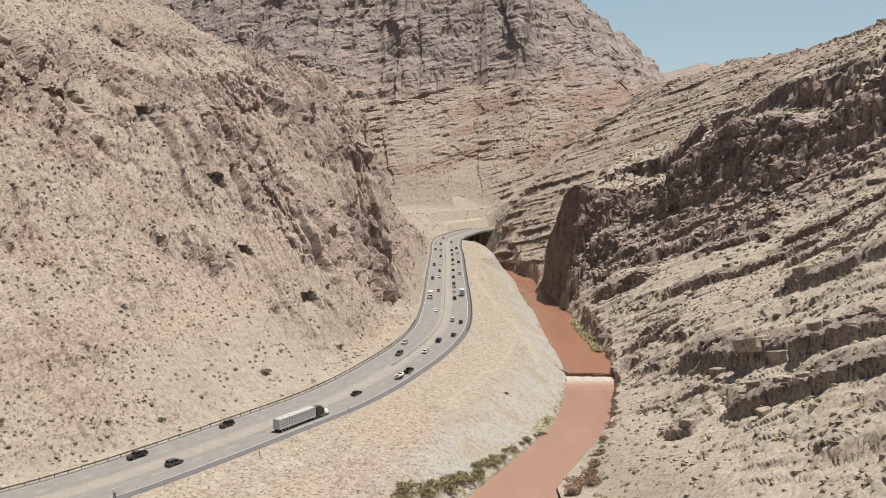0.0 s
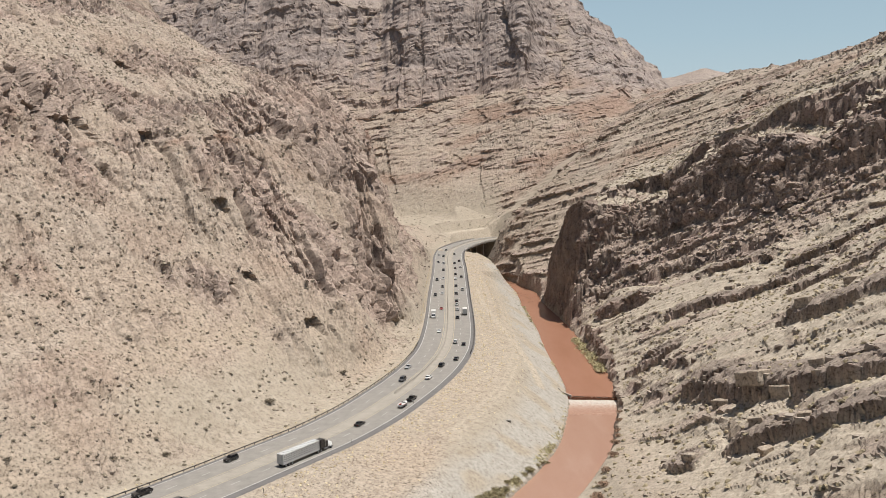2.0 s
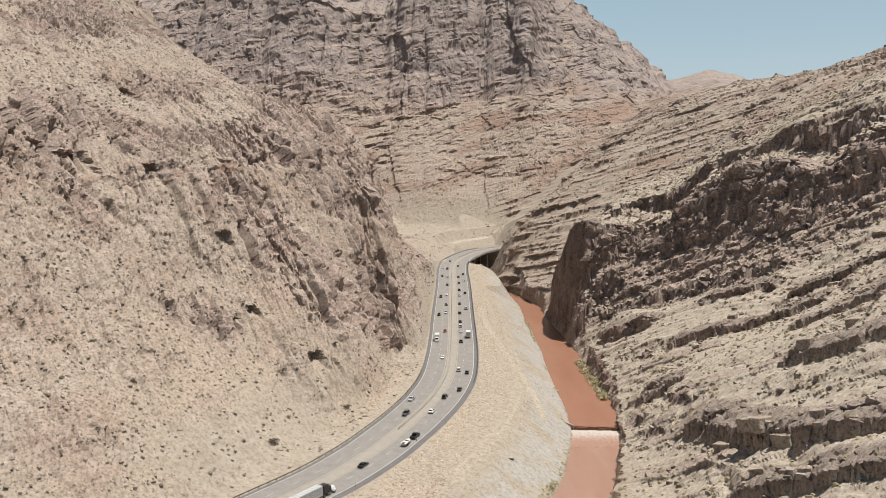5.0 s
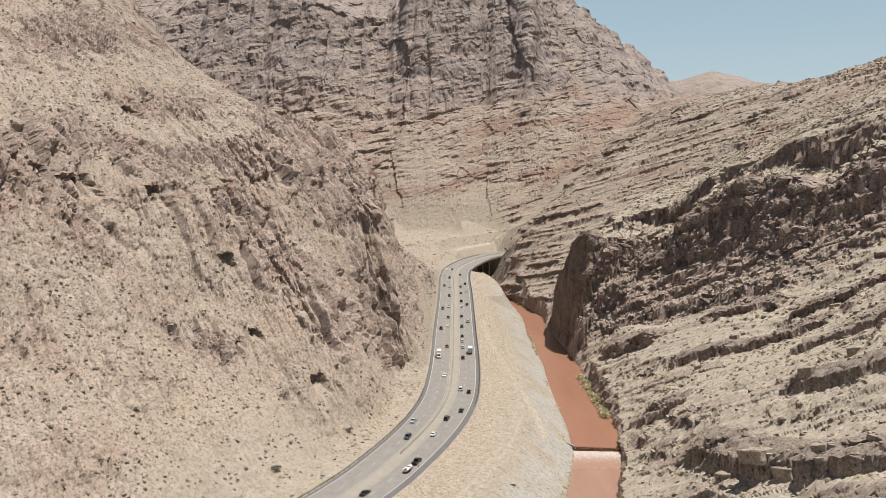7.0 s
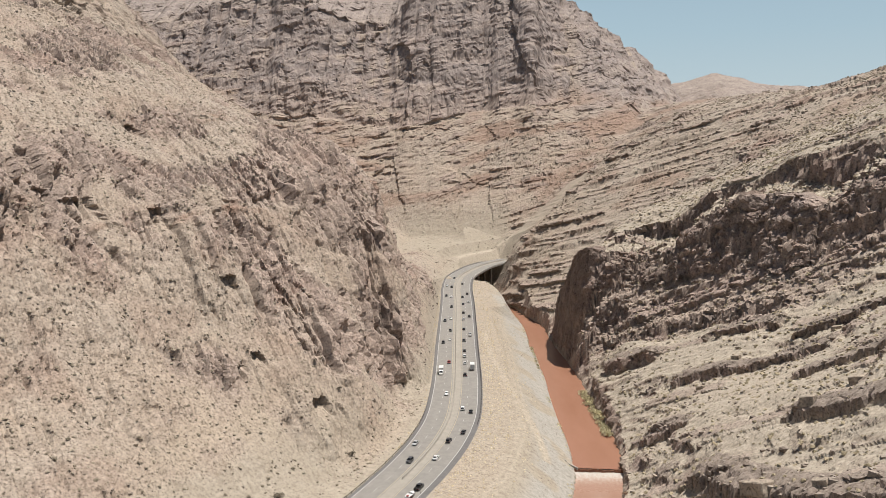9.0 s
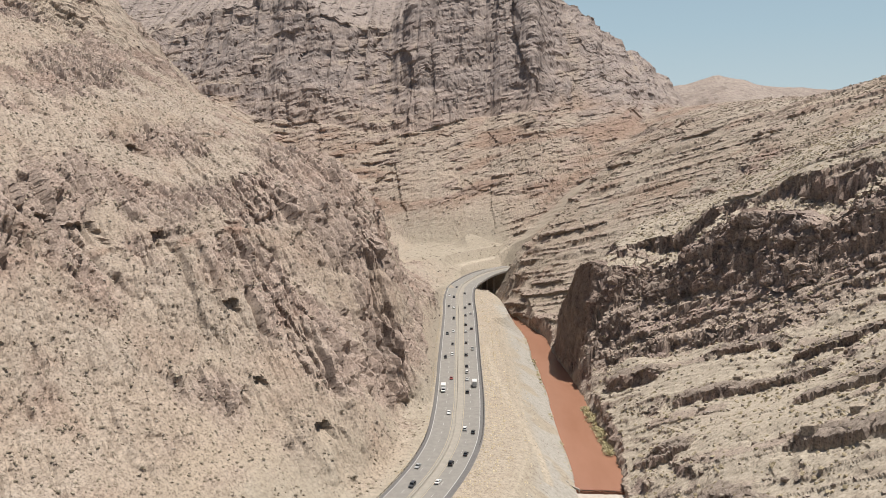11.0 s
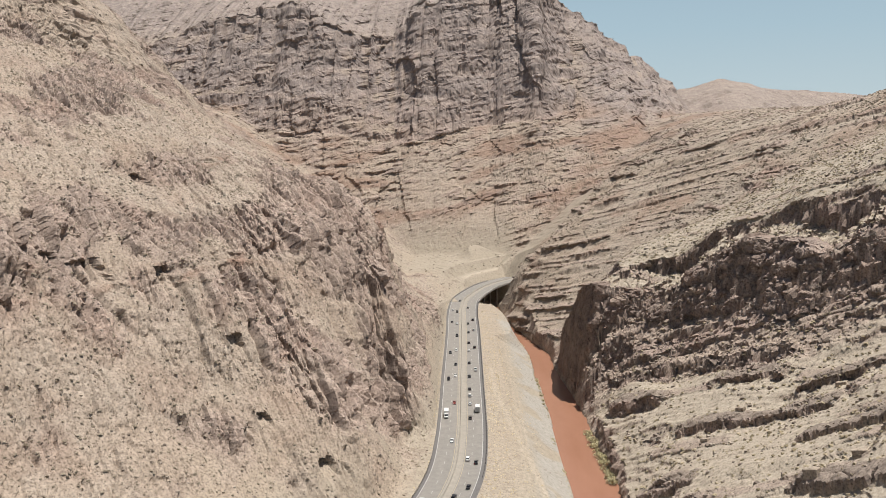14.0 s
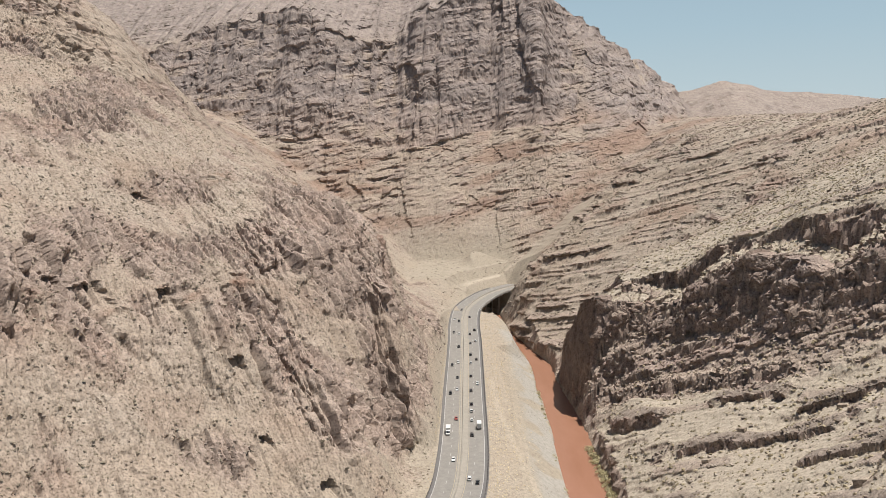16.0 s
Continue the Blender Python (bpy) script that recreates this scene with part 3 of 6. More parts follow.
def left_relief(x, y, z, p, steep, big):
    """West side: bedrock above the scree, split by joints that run down the fall line, with two bands of red beds."""
    rock = smooth(-0.2, 0.3, big * 0.8 + (z - 44 - 0.10 * (y - 330)) / 60 + smooth(350, 410, y) * 0.6)
    warp = 0.5 * fbm(p / 24, 2, 15)[:, None]
    along, across, deep = 0.42 * x - 0.56 * y - 0.71 * z, 0.69 * x + 0.71 * y - 0.15 * z, 0.58 * x - 0.42 * y + 0.70 * z
    outcrop = smooth(-0.15, 0.35, fbm(p / 48, 3, 17) + 0.35 * smooth(340, 420, y) * smooth(90, 30, np.abs(x + 60)))
    mild = 0.25 + 0.75 * outcrop
    ribs = ridged(stack(along / 60, across / 15, deep / 40) + warp, 3, 21)
    seam = np.abs(perlin(stack(along / 60, across / 10, deep / 70) + warp * 0.35, 26))
    seam2 = np.abs(perlin(stack(along / 22, across / 4.6, deep / 30) + warp * 0.5, 27))
    crack = smooth(0.085, 0.03, seam) * smooth(0.1, 0.6, outcrop)
    fine = smooth(0.13, 0.04, seam2) * smooth(0.0, 0.25, fbm(p / 18, 2, 28) + 0.1 * outcrop)
    v4, e4 = blocks(stack(along / 55, across / 9, deep / 22) + warp * 0.25, 25)
    v1, e1 = blocks(stack(along / 17, across / 3.8, deep / 9) + warp * 0.3, 22)
    v2, e2 = blocks(stack(along / 5.5, across / 2.2, deep / 4.0) + warp * 0.7, 23)
    out = rock * ((ribs - 0.5) * 1.4 * outcrop - crack * 3.0 - fine * 1.3 + 2.2 * v4 * mild + 1.3 * v1 * mild + 1.0 * v2 * mild - 2.6 * e4 ** 2 * outcrop - 0.9 * e1 * outcrop - 0.4 * e2)
    out = out + joint_steps(p)
    c = across + 2.2 * perlin(p / 31, 231) + 0.7 * perlin(p / 9, 232) + 0.25 * perlin(p / 3, 233)
    slabs = 0 * x
    for thick, amp, length, k in ((13.0, 2.6, 34, 0), (5.2, 1.7, 17, 10), (2.3, 0.9, 8, 20)):
        row = np.floor(c / thick)
        fr = c / thick - row
        hard = perlin(stack(row * 7.7, along / length + row * 3.1, deep / 40), 234 + k)
        v, e = blocks(stack(row + 0 * c, along / (thick * 2.2), deep / (thick * 1.5)), 235 + k)
        slabs += amp * smooth(0.02, 0.18, hard) * (1 + 0.5 * v - 0.4 * e) * (smooth(0, 0.06, fr) - fr)
    out = out + slabs * rock * (0.45 + 0.75 * outcrop)
    crag = np.exp(-((x + 290) / 40) ** 2 - ((y - 640) / 50) ** 2)
    v5, e5 = blocks(p / 13 + warp, 236)
    v6, e6 = blocks(p / 5 + warp, 237)
    out = out + crag * (5.0 * v5 + 2.2 * v6 - 2.0 * e5 - 0.8 * e6)
    patch = fbm(p / 90, 2, 12)
    bb = z - 0.10 * x + 0.05 * y - 150 + 5 * perlin(p / 40, 31)
    band = smooth(-11, -6, bb + 4 * perlin(p / 12, 35)) * smooth(12, 5, bb) * smooth(-0.1, 0.3, patch + 0.1 + 0.7 * fbm(p / 22, 2, 36))
    band2 = smooth(34, 36, bb) * smooth(54, 48, bb) * smooth(-0.1, 0.25, patch)
    layer = perlin(stack(bb / 2.8, x / 55, y / 55), 33)
    v3, e3 = blocks(stack(x / 6, y / 6, bb / 2.6), 24)
    both = np.clip(band + band2, 0, 1)
    out = out * (1 - 0.5 * both) + both * (1.2 + 3.4 * np.clip(layer, -0.3, 0.6) + 1.1 * v3 - 0.6 * e3) * smooth(0.2, 0.5, steep)
    loose = (1 - rock) * smooth(0.05, 0.45, fbm(p / 26, 2, 18))
    out = out + loose * (0.7 * v2 + 0.3)
    red = np.clip(0.6 * both * smooth(-0.1, 0.4, layer + 1.2 * fbm(p / 14, 2, 34)) + rock * 0.2 * smooth(0.1, 0.5, fbm(p / 34, 3, 64)), 0, 1)
    # shade of cracks and recessed layers is coloured in through dark
    return out, np.clip(rock * (0.2 + 0.6 * outcrop) + loose * 0.3, 0, 1), red, 0 * x, np.clip(0.25 * crack * rock + 0.2 * both * smooth(0.1, -0.3, layer), 0, 1)


def ledges(p, across, along, seed, sway, tiers):
    """Steps of hard beds whose traces run along a given line on the slope; across counts up the slope."""
    c = p @ np.array(across) + sway * (2.4 * perlin(p / 75, seed) + 0.9 * perlin(p / 21, seed + 5) + 0.4 * perlin(p / 8, seed + 1))
    st = p @ np.array(along)
    dw = p @ np.cross(across, along)
    out, shown = np.zeros(len(p)), np.zeros(len(p))
    for thick, amp, k, length in tiers:
        row = np.floor(c / thick)
        fr = c / thick - row
        hard = perlin(stack(row * 7.31, st / length + row * 3.7, dw / 70), seed + k)
        v, e = blocks(stack(st / (thick * 0.45), row + 0 * c, dw / (thick * 0.6)), seed + k + 1)
        pulse = smooth(0.40, 0.43, fr + 0.04 * v) * smooth(1.0, 0.5, fr)
        ledge = pulse * smooth(0.06, 0.14, hard)
        out += ledge * amp * (1 + 0.4 * v - 0.35 * e)
        shown = np.maximum(shown, ledge * smooth(0.5, 1.5, amp))
    return out, shown, c, st, dw


def right_relief(x, y, z, p, steep, big):
    """East side: dipping beds that stand out as broken ledges, and the shadowed cliff of buttresses."""
    upper = smooth(600, 690, y)
    out, shown = np.zeros(len(x)), np.zeros(len(x))
    for w, across, along, seed, sway, tiers in ((1 - upper, (0.574, 0.693, 0.392), (0.62, -0.705, 0.338), 41, 1.0, ((24.0, 1.6, 2, 60), (9.1, 1.0, 12, 26), (3.6, 0.5, 22, 10))),
                                                (upper, (-0.284, 0.052, 0.954), (0.94, -0.17, 0.29), 341, 0.45, ((7.0, 4.0, 2, 120), (3.1, 1.9, 12, 60), (1.4, 0.8, 22, 22)))):
        k = np.nonzero(w > 0.003)[0]
        if len(k):
            o, sh, c, st, dw = ledges(p[k], across, along, seed, sway, tiers)
            out[k] += o * w[k]
            shown[k] += sh * w[k]
    b = p @ BED
    v2, e2 = blocks(stack(p @ STRIKE / 3.0, b / 1.7, p @ DIPWARD / 3.0), 46)
    v5, e5 = blocks(stack(p @ STRIKE / 6.5, b / 3.0, p @ DIPWARD / 6.0), 146)
    out = out + 0.3 * v2 - 0.12 * e2 + 0.6 * np.clip(v5, -0.2, 1) * smooth(0.0, 0.3, fbm(p / 30, 2, 147))
    cliff = smooth(1.1, 1.7, steep) * smooth(300, 400, y) * smooth(760, 690, y)
    slab = smooth(84, 76, x) * smooth(560, 572, y)
    warp = 0.3 * fbm(p / 26, 2, 146)[:, None]
    run, inn = 0.77 * x - 0.63 * y, 0.63 * x + 0.77 * y
    v1, e1 = blocks(stack(run / 8, inn / 10, (z - 0.3 * run) / 9) + warp * 0.8, 48)
    v3, e3 = blocks(stack(run / 3.2, inn / 4, (z - 0.3 * run) / 3.0) + warp, 49)
    v7, e7 = blocks(stack(run / 1.7, inn / 1.9, (z - 0.3 * run) / 1.6) + warp * 2, 50)
    out = out * (1 - 0.85 * cliff) + cliff * (1 - 0.75 * slab) * (1.1 * v1 + 0.6 * v3 + 0.35 * v7 - 0.8 * e1 - 0.4 * e3 + 2.2 * perlin(p / 9, 148) + 1.2 * perlin(p / 3.5, 149))
    d_cliff, d_low = nearest(CLIFF, x, y)[0], nearest(BROKEN, x, y)[0]
    crag = smooth(62, 34, d_cliff + 10 * perlin(p / 16, 151)) * smooth(-14, -2, d_cliff) * smooth(9, 0, d_low + 5 * perlin(p / 10, 152)) * smooth(395, 430, y) * smooth(620, 590, y) * (1 - cliff)
    v8, e8 = blocks(stack(run / 7, inn / 7, (z - 0.3 * run) / 5) + warp, 153)
    out = out + crag * (1.3 * v8 + 0.45 * v3 + 0.25 * v7 - 1.2 * e8 - 0.5 * e3 + 1.5 * perlin(p / 8, 154))
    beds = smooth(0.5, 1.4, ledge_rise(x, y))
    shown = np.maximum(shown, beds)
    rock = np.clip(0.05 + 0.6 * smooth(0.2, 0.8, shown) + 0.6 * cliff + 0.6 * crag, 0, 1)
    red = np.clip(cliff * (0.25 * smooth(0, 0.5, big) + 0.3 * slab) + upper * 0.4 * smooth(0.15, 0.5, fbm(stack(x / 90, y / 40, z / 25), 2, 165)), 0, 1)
    # dark puts shade into the colour of cliff faces and ledges
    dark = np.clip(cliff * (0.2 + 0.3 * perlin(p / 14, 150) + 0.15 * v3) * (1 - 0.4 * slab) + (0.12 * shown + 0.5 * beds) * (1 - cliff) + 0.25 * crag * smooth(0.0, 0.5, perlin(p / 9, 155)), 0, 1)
    return out, rock, red, 0 * x, dark


def mountain_relief(x, y, z, p, steep, big):
    """Far mountain: bedded grey limestone cliff with upright joints over red ledges and scree."""
    mb = z - 0.24 * x + 9 * perlin(p / 120, 51) + 2.5 * perlin(p / 34, 151) + 1.5 * perlin(p / 12, 152)
    face = smooth(1.1, 1.6, steep)
    warp = 0.35 * fbm(p / 45, 2, 52)[:, None]
    beds = perlin(stack(mb / 14, x / 190, y / 190), 54) + 0.6 * perlin(stack(mb / 5, x / 110, y / 110), 55)
    v0, e0 = blocks(stack(x / 36, y / 90, z / 150) + warp * 0.6, 53)
    v1, e1 = blocks(stack(x / 11, y / 40, mb / 85) + warp * 0.3, 56)
    courses, v2 = np.zeros(len(x)), np.zeros(len(x))
    for thick, amp, k in ((15.0, 3.0, 0), (7.0, 2.2, 9), (3.4, 1.4, 18)):
        row = np.floor(mb / thick)
        fr = mb / thick - row
        v2, e2 = blocks(stack(x / (thick * 0.9), row * 1.0, y / 40), 57 + k)
        hard = perlin(stack(row * 5.7, x / (2.6 * thick) + row * 2.9, y / 60), 58 + k)
        courses += amp * (smooth(0.42, 0.47, fr + 0.05 * v2) * smooth(1.0, 0.75, fr) * smooth(0.08, 0.2, hard) * (1 + 0.6 * v2) - 0.2 * e2)
    step = np.clip(courses / 3, 0, 1)
    grooves = ridged(stack(x / 26, y / 60, z / 110) + warp * 1.2, 3, 153)
    broken = smooth(-0.2, 0.35, fbm(p / 55, 2, 154))
    v9, e9 = blocks(stack(x / 7.5, y / 9, mb / 13) + warp, 156)
    out = face * (6.0 * perlin(stack(x / 60, y / 60, z / 70), 155) + 3.0 * v0 + (0.6 + 1.6 * broken) * v1 - 0.6 * e1 * broken + 3.8 * (grooves - 0.5) + 0.36 * courses + 0.6 * v9 - 0.3 * e9)
    v6, e6 = blocks(stack(x / 5.5, y / 6, mb / 3.6) + warp, 60)
    out = out + (0.7 * v6 - 0.3 * e6) * smooth(0.35, 0.6, steep) * (1 - 0.5 * face)
    out = out + (1 - face) * (courses * 0.5 * smooth(0.3, 0.55, steep) + (1.0 * v1 - 0.3 * e1) * step + 2.5 * v0 * smooth(0.4, 0.8, steep) + 4.0 * perlin(stack(x / 40, y / 60, z / 80), 59))
    red = (1 - face) * 0.6 * smooth(-0.15, 0.35, fbm(stack(x / 110, y / 110, mb / 22), 3, 65)) * smooth(240, 190, z) * smooth(1520, 1440, y)
    grey = np.maximum(face, smooth(0.4, 0.7, steep) * smooth(120, 180, x)) * smooth(160, 235, z + 26 * big) * (0.65 + 0.3 * smooth(-0.3, 0.3, beds))
    # far hills are greyed, distance haze put into their rock colour
    grey = np.maximum(grey, 0.6 * smooth(1460, 1520, y) + 0.8 * (1 - face) * smooth(285, 330, z))
    return out, np.clip(0.2 + 0.5 * step + 0.5 * face, 0, 1), np.clip(red, 0, 1), np.clip(grey, 0, 1), np.clip(0.5 * step * (1 - face) * smooth(-0.2, 0.4, v1) + face * 0.15 * smooth(0.0, 0.5, beds), 0, 1)


def detail(x, y, z, nrm, road_d, bank, east):
    """Relief of the ground on top of the plan. Gives the shift of each place and what the ground is made of there."""
    p = stack(x, y, z)
    steep = np.hypot(nrm[:, 0], nrm[:, 1]) / np.maximum(nrm[:, 2], 0.05)
    calm = np.where((y > 800) & (x > 28), smooth(13.9, 16, np.abs(road_d)), smooth(13.5, 24, np.abs(road_d))) * np.maximum(smooth(0.2, 6, bank), east * smooth(-1, 0.5, bank))
    far = smooth(1000, 1060, y)
    weights = ((left_relief, smooth(10, -20, x) * (1 - far)), (right_relief, np.maximum(smooth(54, 72, x) * smooth(-1, 4, bank), east * smooth(-1.0, 2.0, bank) * np.where(y > 860, smooth(28, 75, x), 1)) * (1 - far)), (mountain_relief, far))
    big = fbm(p / 46, 3, 11)
    out, rock, red, grey, dark = (np.zeros(len(x)) for _ in range(5))
    for relief, w in weights:
        k = np.nonzero(w > 0.003)[0]
        if len(k):
            o, ro, re, gr, da = relief(x[k], y[k], z[k], p[k], steep[k], big[k])
            for whole, v in ((out, o), (rock, ro), (red, re), (grey, gr), (dark, da)):
                whole[k] += v * w[k]
    rub = fbm(p / 7, 2, 61, 0.55)
    grit = fbm(p / 2.1, 2, 62, 0.6)
    sides = np.clip(weights[0][1] + weights[1][1], 0, 1)
    out = out + (0.8 * rub + 0.5 * grit) * (0.08 + 0.47 * sides + 0.37 * far) + 2.0 * big * sides
    flat_len = np.maximum(np.hypot(nrm[:, 0], nrm[:, 1]), 1e-4)
    hx, hy = nrm[:, 0] / flat_len, nrm[:, 1] / flat_len
    hollow = np.zeros(len(x))
    for ax, ay, az, rw, rh, dep in ALCOVES:
        if x.min() < ax < x.max() and y.min() < ay < y.max():
            u = np.abs((x - ax) * -hy + (y - ay) * hx) / rw + 0.25 * perlin(p / 3.0, 67)
            v = (z - az) / rh + 0.3 * perlin(p / 4.0, 68)
            hollow = np.maximum(hollow, dep * smooth(1.0, 0.8, u) * smooth(1.0, 0.9, v) * smooth(-1.6, 0.2, v) * (np.abs((x - ax) * hx + (y - ay) * hy) < 20))
    lean = smooth(0.3, 0.65, steep) * (1 - 0.6 * weights[0][1])
    shift = np.stack([nrm[:, 0] * (1 + 0.35 * lean), nrm[:, 1] * (1 + 0.35 * lean), nrm[:, 2] * (0.65 - 0.5 * lean)], 1) * (out * calm)[:, None]
    shift -= np.stack([hx, hy, 0 * hx], 1) * (hollow * 1.3)[:, None]
    bare = np.clip((1 - calm) + smooth(60, 40, x) * smooth(-10, 0, x) * (1 - far) * smooth(30, 20, z) + smooth(-80, -50, x) * smooth(60, 40, x) * smooth(860, 900, y) * smooth(1050, 1000, y), 0, 1)
    bare = np.maximum(bare, smooth(0.0, 0.2, fbm(p / 55, 2, 66)) * smooth(44, 22, z) * weights[0][1] * 0.8)
    sandy = 0.6 * smooth(660, 600, y) * (1 - np.clip(rock * 1.3, 0, 1)) * smooth(1.3, 0.9, steep)
    bare = np.where(east & (y < 900), np.maximum(0.3 * smooth(3, 0, bank), sandy), np.maximum(bare * (1 - smooth(66, 72, x) * (1 - smooth(0, 4, bank) * 0.5)), sandy * weights[1][1]))
    bare = bare * (1 - 0.5 * smooth(40, 26, road_d) * smooth(13, 15, road_d))
    riprap = smooth(22, 12, bank) * smooth(-0.5, 1, bank) * (road_d > 15) * (x < 66) * smooth(-0.25, 0.05, fbm(p / 18, 2, 68) + 0.1)
    track_d = np.abs(x - np.interp(y, (380, 410, 440, 480, 520, 560), (36, 33, 28, 22.5, 17.5, 14))) + 60 * ((y < 375) | (y > 590))
    cutting = smooth(-27, -23, road_d) * smooth(-13, -15, road_d) * smooth(890, 915, y) + 0.8 * np.exp(-((x - 14) / 16) ** 2 - ((y - 985) / 14) ** 2) * smooth(48, 56, z)
    pale = np.clip(1.0 * smooth(2.2, 1.4, track_d) + 0.5 * (road_d > 0) * (y < 700) * smooth(1.0, 0.5, np.abs(np.abs(road_d - 33) - 1.4)) + cutting, 0, 1)
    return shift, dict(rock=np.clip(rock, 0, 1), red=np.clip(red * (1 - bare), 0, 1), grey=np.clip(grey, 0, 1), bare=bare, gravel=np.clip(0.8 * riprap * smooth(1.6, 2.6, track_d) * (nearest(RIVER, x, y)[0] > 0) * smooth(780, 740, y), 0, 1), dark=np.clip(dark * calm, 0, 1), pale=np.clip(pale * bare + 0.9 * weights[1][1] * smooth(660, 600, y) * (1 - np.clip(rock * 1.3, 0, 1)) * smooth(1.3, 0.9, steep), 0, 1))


def spaced(*spans):
    """Coordinates from spans of (start, end, step)."""
    return np.concatenate([np.arange(a, b, s) for a, b, s in spans] + [np.array([spans[-1][1]])])


GROUND = {}


def raw_mesh(name, verts, tris, mat):
    me = bpy.data.meshes.new(name)
    me.vertices.add(len(verts))
    me.vertices.foreach_set("co", verts.astype(np.float32).ravel())
    me.loops.add(tris.size)
    me.loops.foreach_set("vertex_index", tris.ravel().astype(np.int32))
    me.polygons.add(len(tris))
    me.polygons.foreach_set("loop_start", np.arange(0, tris.size, tris.shape[1], dtype=np.int32))
    me.update(calc_edges=True)
    me.shade_flat()
    me.materials.append(mat)
    return me


def ground_patch(name, xs, ys, label, sink=0.0, soften=0.0, keep=None, turn=0.0):
    """One stretch of ground as a mesh; its grid may be turned so that it runs with the fall of the slope."""
    gu, gv = np.meshgrid(xs, ys)
    tc, ts = math.cos(turn), math.sin(turn)
    gx, gy = gu * tc - gv * ts, gu * ts + gv * tc
    x, y = gx.ravel(), gy.ravel()
    inside = np.ones(len(x), bool)
    if keep is not None:
        near_road, _ = nearest(ROAD, x, y)
        inside = keep(x, y, near_road, nearest(RIVER, x, y)[0])
    ny, nx = gx.shape
    idx = np.arange(nx * ny).reshape(ny, nx)
    quads = np.stack([idx[:-1, :-1], idx[:-1, 1:], idx[1:, 1:], idx[1:, :-1]], -1).reshape(-1, 4)
    quads = quads[inside[quads].any(1)]
    used = np.zeros(len(x), bool)
    used[quads.ravel()] = True
    z, road_d, bank, east = np.full(len(x), 0.0), np.full(len(x), 0.0), np.full(len(x), 0.0), np.zeros(len(x), bool)
    grown = used.reshape(gx.shape).copy()
    for a in (-1, 1):
        grown |= np.roll(used.reshape(gx.shape), a, 0) | np.roll(used.reshape(gx.shape), a, 1)
    got = np.nonzero(grown.ravel())[0]
    z[got], road_d[got], bank[got], east[got] = plan(x[got], y[got])
    g = z.reshape(gx.shape)
    gzv, gzu = np.gradient(g, ys, xs)
    gzu, gzv = gzu.ravel(), gzv.ravel()
    nrm = np.stack([-(gzu * tc - gzv * ts), -(gzu * ts + gzv * tc), np.ones(len(x))], 1)
    nrm /= np.linalg.norm(nrm, axis=1)[:, None]
    live = np.nonzero(used)[0]
    made, found = detail(x[live], y[live], z[live], nrm[live], road_d[live], bank[live], east[live])
    shift = np.zeros((len(x), 3))
    shift[live] = made
    if name == "hillside_east":
        brow = np.clip(ledge_rise(x, y), 0, None)
        shift += np.stack([-0.36 * brow, -0.26 * brow, 0 * brow], 1)
    if soften:
        s3 = shift.reshape(*gx.shape, 3)
        pad = np.pad(s3, ((1, 1), (1, 1), (0, 0)), "edge")
        rows3 = (pad[:-2] + 2 * pad[1:-1] + pad[2:]) / 4
        s3 = s3 * (1 - soften) + soften * (rows3[:, :-2] + 2 * rows3[:, 1:-1] + rows3[:, 2:]) / 4
        shift = s3.reshape(-1, 3)
    co = (np.stack([x, y, z - sink], 1) + shift)[live]
    order = np.zeros(len(x), int)
    order[live] = np.arange(len(live))
    quads = order[quads]
    me = raw_mesh(name, co, quads, MAT_TERRAIN)
    for key, v in found.items():
        me.attributes.new(key, "FLOAT", "POINT").data.foreach_set("value", v.astype(np.float32))
    area = np.outer(np.gradient(ys), np.gradient(xs)).ravel() * inside
    GROUND[name] = (co, nrm[live], found, road_d[live], bank[live], area[live])
    return tagged(new(name, me), label, "hillside", kind="structure")


ground_patch("hillside_west", spaced((-165, -60, 1.1), (-60, 386, 0.62)), spaced((140, 520, 0.86), (520, 730, 1.3)), "tan desert hillside with fractured pinkish bedrock and scree", soften=0.1, turn=math.atan2(0.6, 0.8),
             keep=lambda x, y, road, river: (road < -14.5) & (y < 650) & (y > 168) & (x < -14) & (x > -330))
ground_patch("valley_floor", spaced((-215, -110, 2.0), (-110, 72, 1.0)), spaced((110, 180, 2.0), (180, 520, 1.0), (520, 800, 1.6)), "pale bare earth bank between motorway and river", sink=0.02,
             keep=lambda x, y, road, river: (road > -15.5) & (river > -3))
ground_patch("hillside_east", spaced((30, 225, 0.7), (225, 420, 2.0)), spaced((130, 200, 1.1), (200, 600, 0.74), (600, 660, 1.1)), "steep desert slope of dipping limestone ledges and a cliff, both darkened with painted shade", sink=0.01, soften=0.15,
             keep=lambda x, y, road, river: river < 3)
ground_patch("ridge_east", spaced((16, 260, 1.2), (260, 560, 2.2)), spaced((650, 1130, 1.3)), "long tan ridge of dipping rock beds", sink=0.05,
             keep=lambda x, y, road, river: np.where(y < 800, river < 3, x > 27))
ground_patch("hillside_back", spaced((-460, -120, 2.2), (-120, 40, 1.3)), spaced((640, 1060, 1.4)), "tan side valley and cut earth bench above the bend", sink=0.04,
             keep=lambda x, y, road, river: np.where(y < 797, road < -14.5, x < 29) & (y > 647) & (y < 1034))
ground_patch("mountain", spaced((-640, -460, 3.5), (-460, 330, 1.8), (330, 560, 2.6)), spaced((1000, 1090, 1.5), (1090, 1300, 1.1), (1300, 1560, 2.4), (1560, 1760, 4.0)), "grey banded limestone mountain with red lower beds", sink=0.03,
             keep=lambda x, y, road, river: (y > 1030) & ((x < 30) | (x > 556) | (y > 1126)))
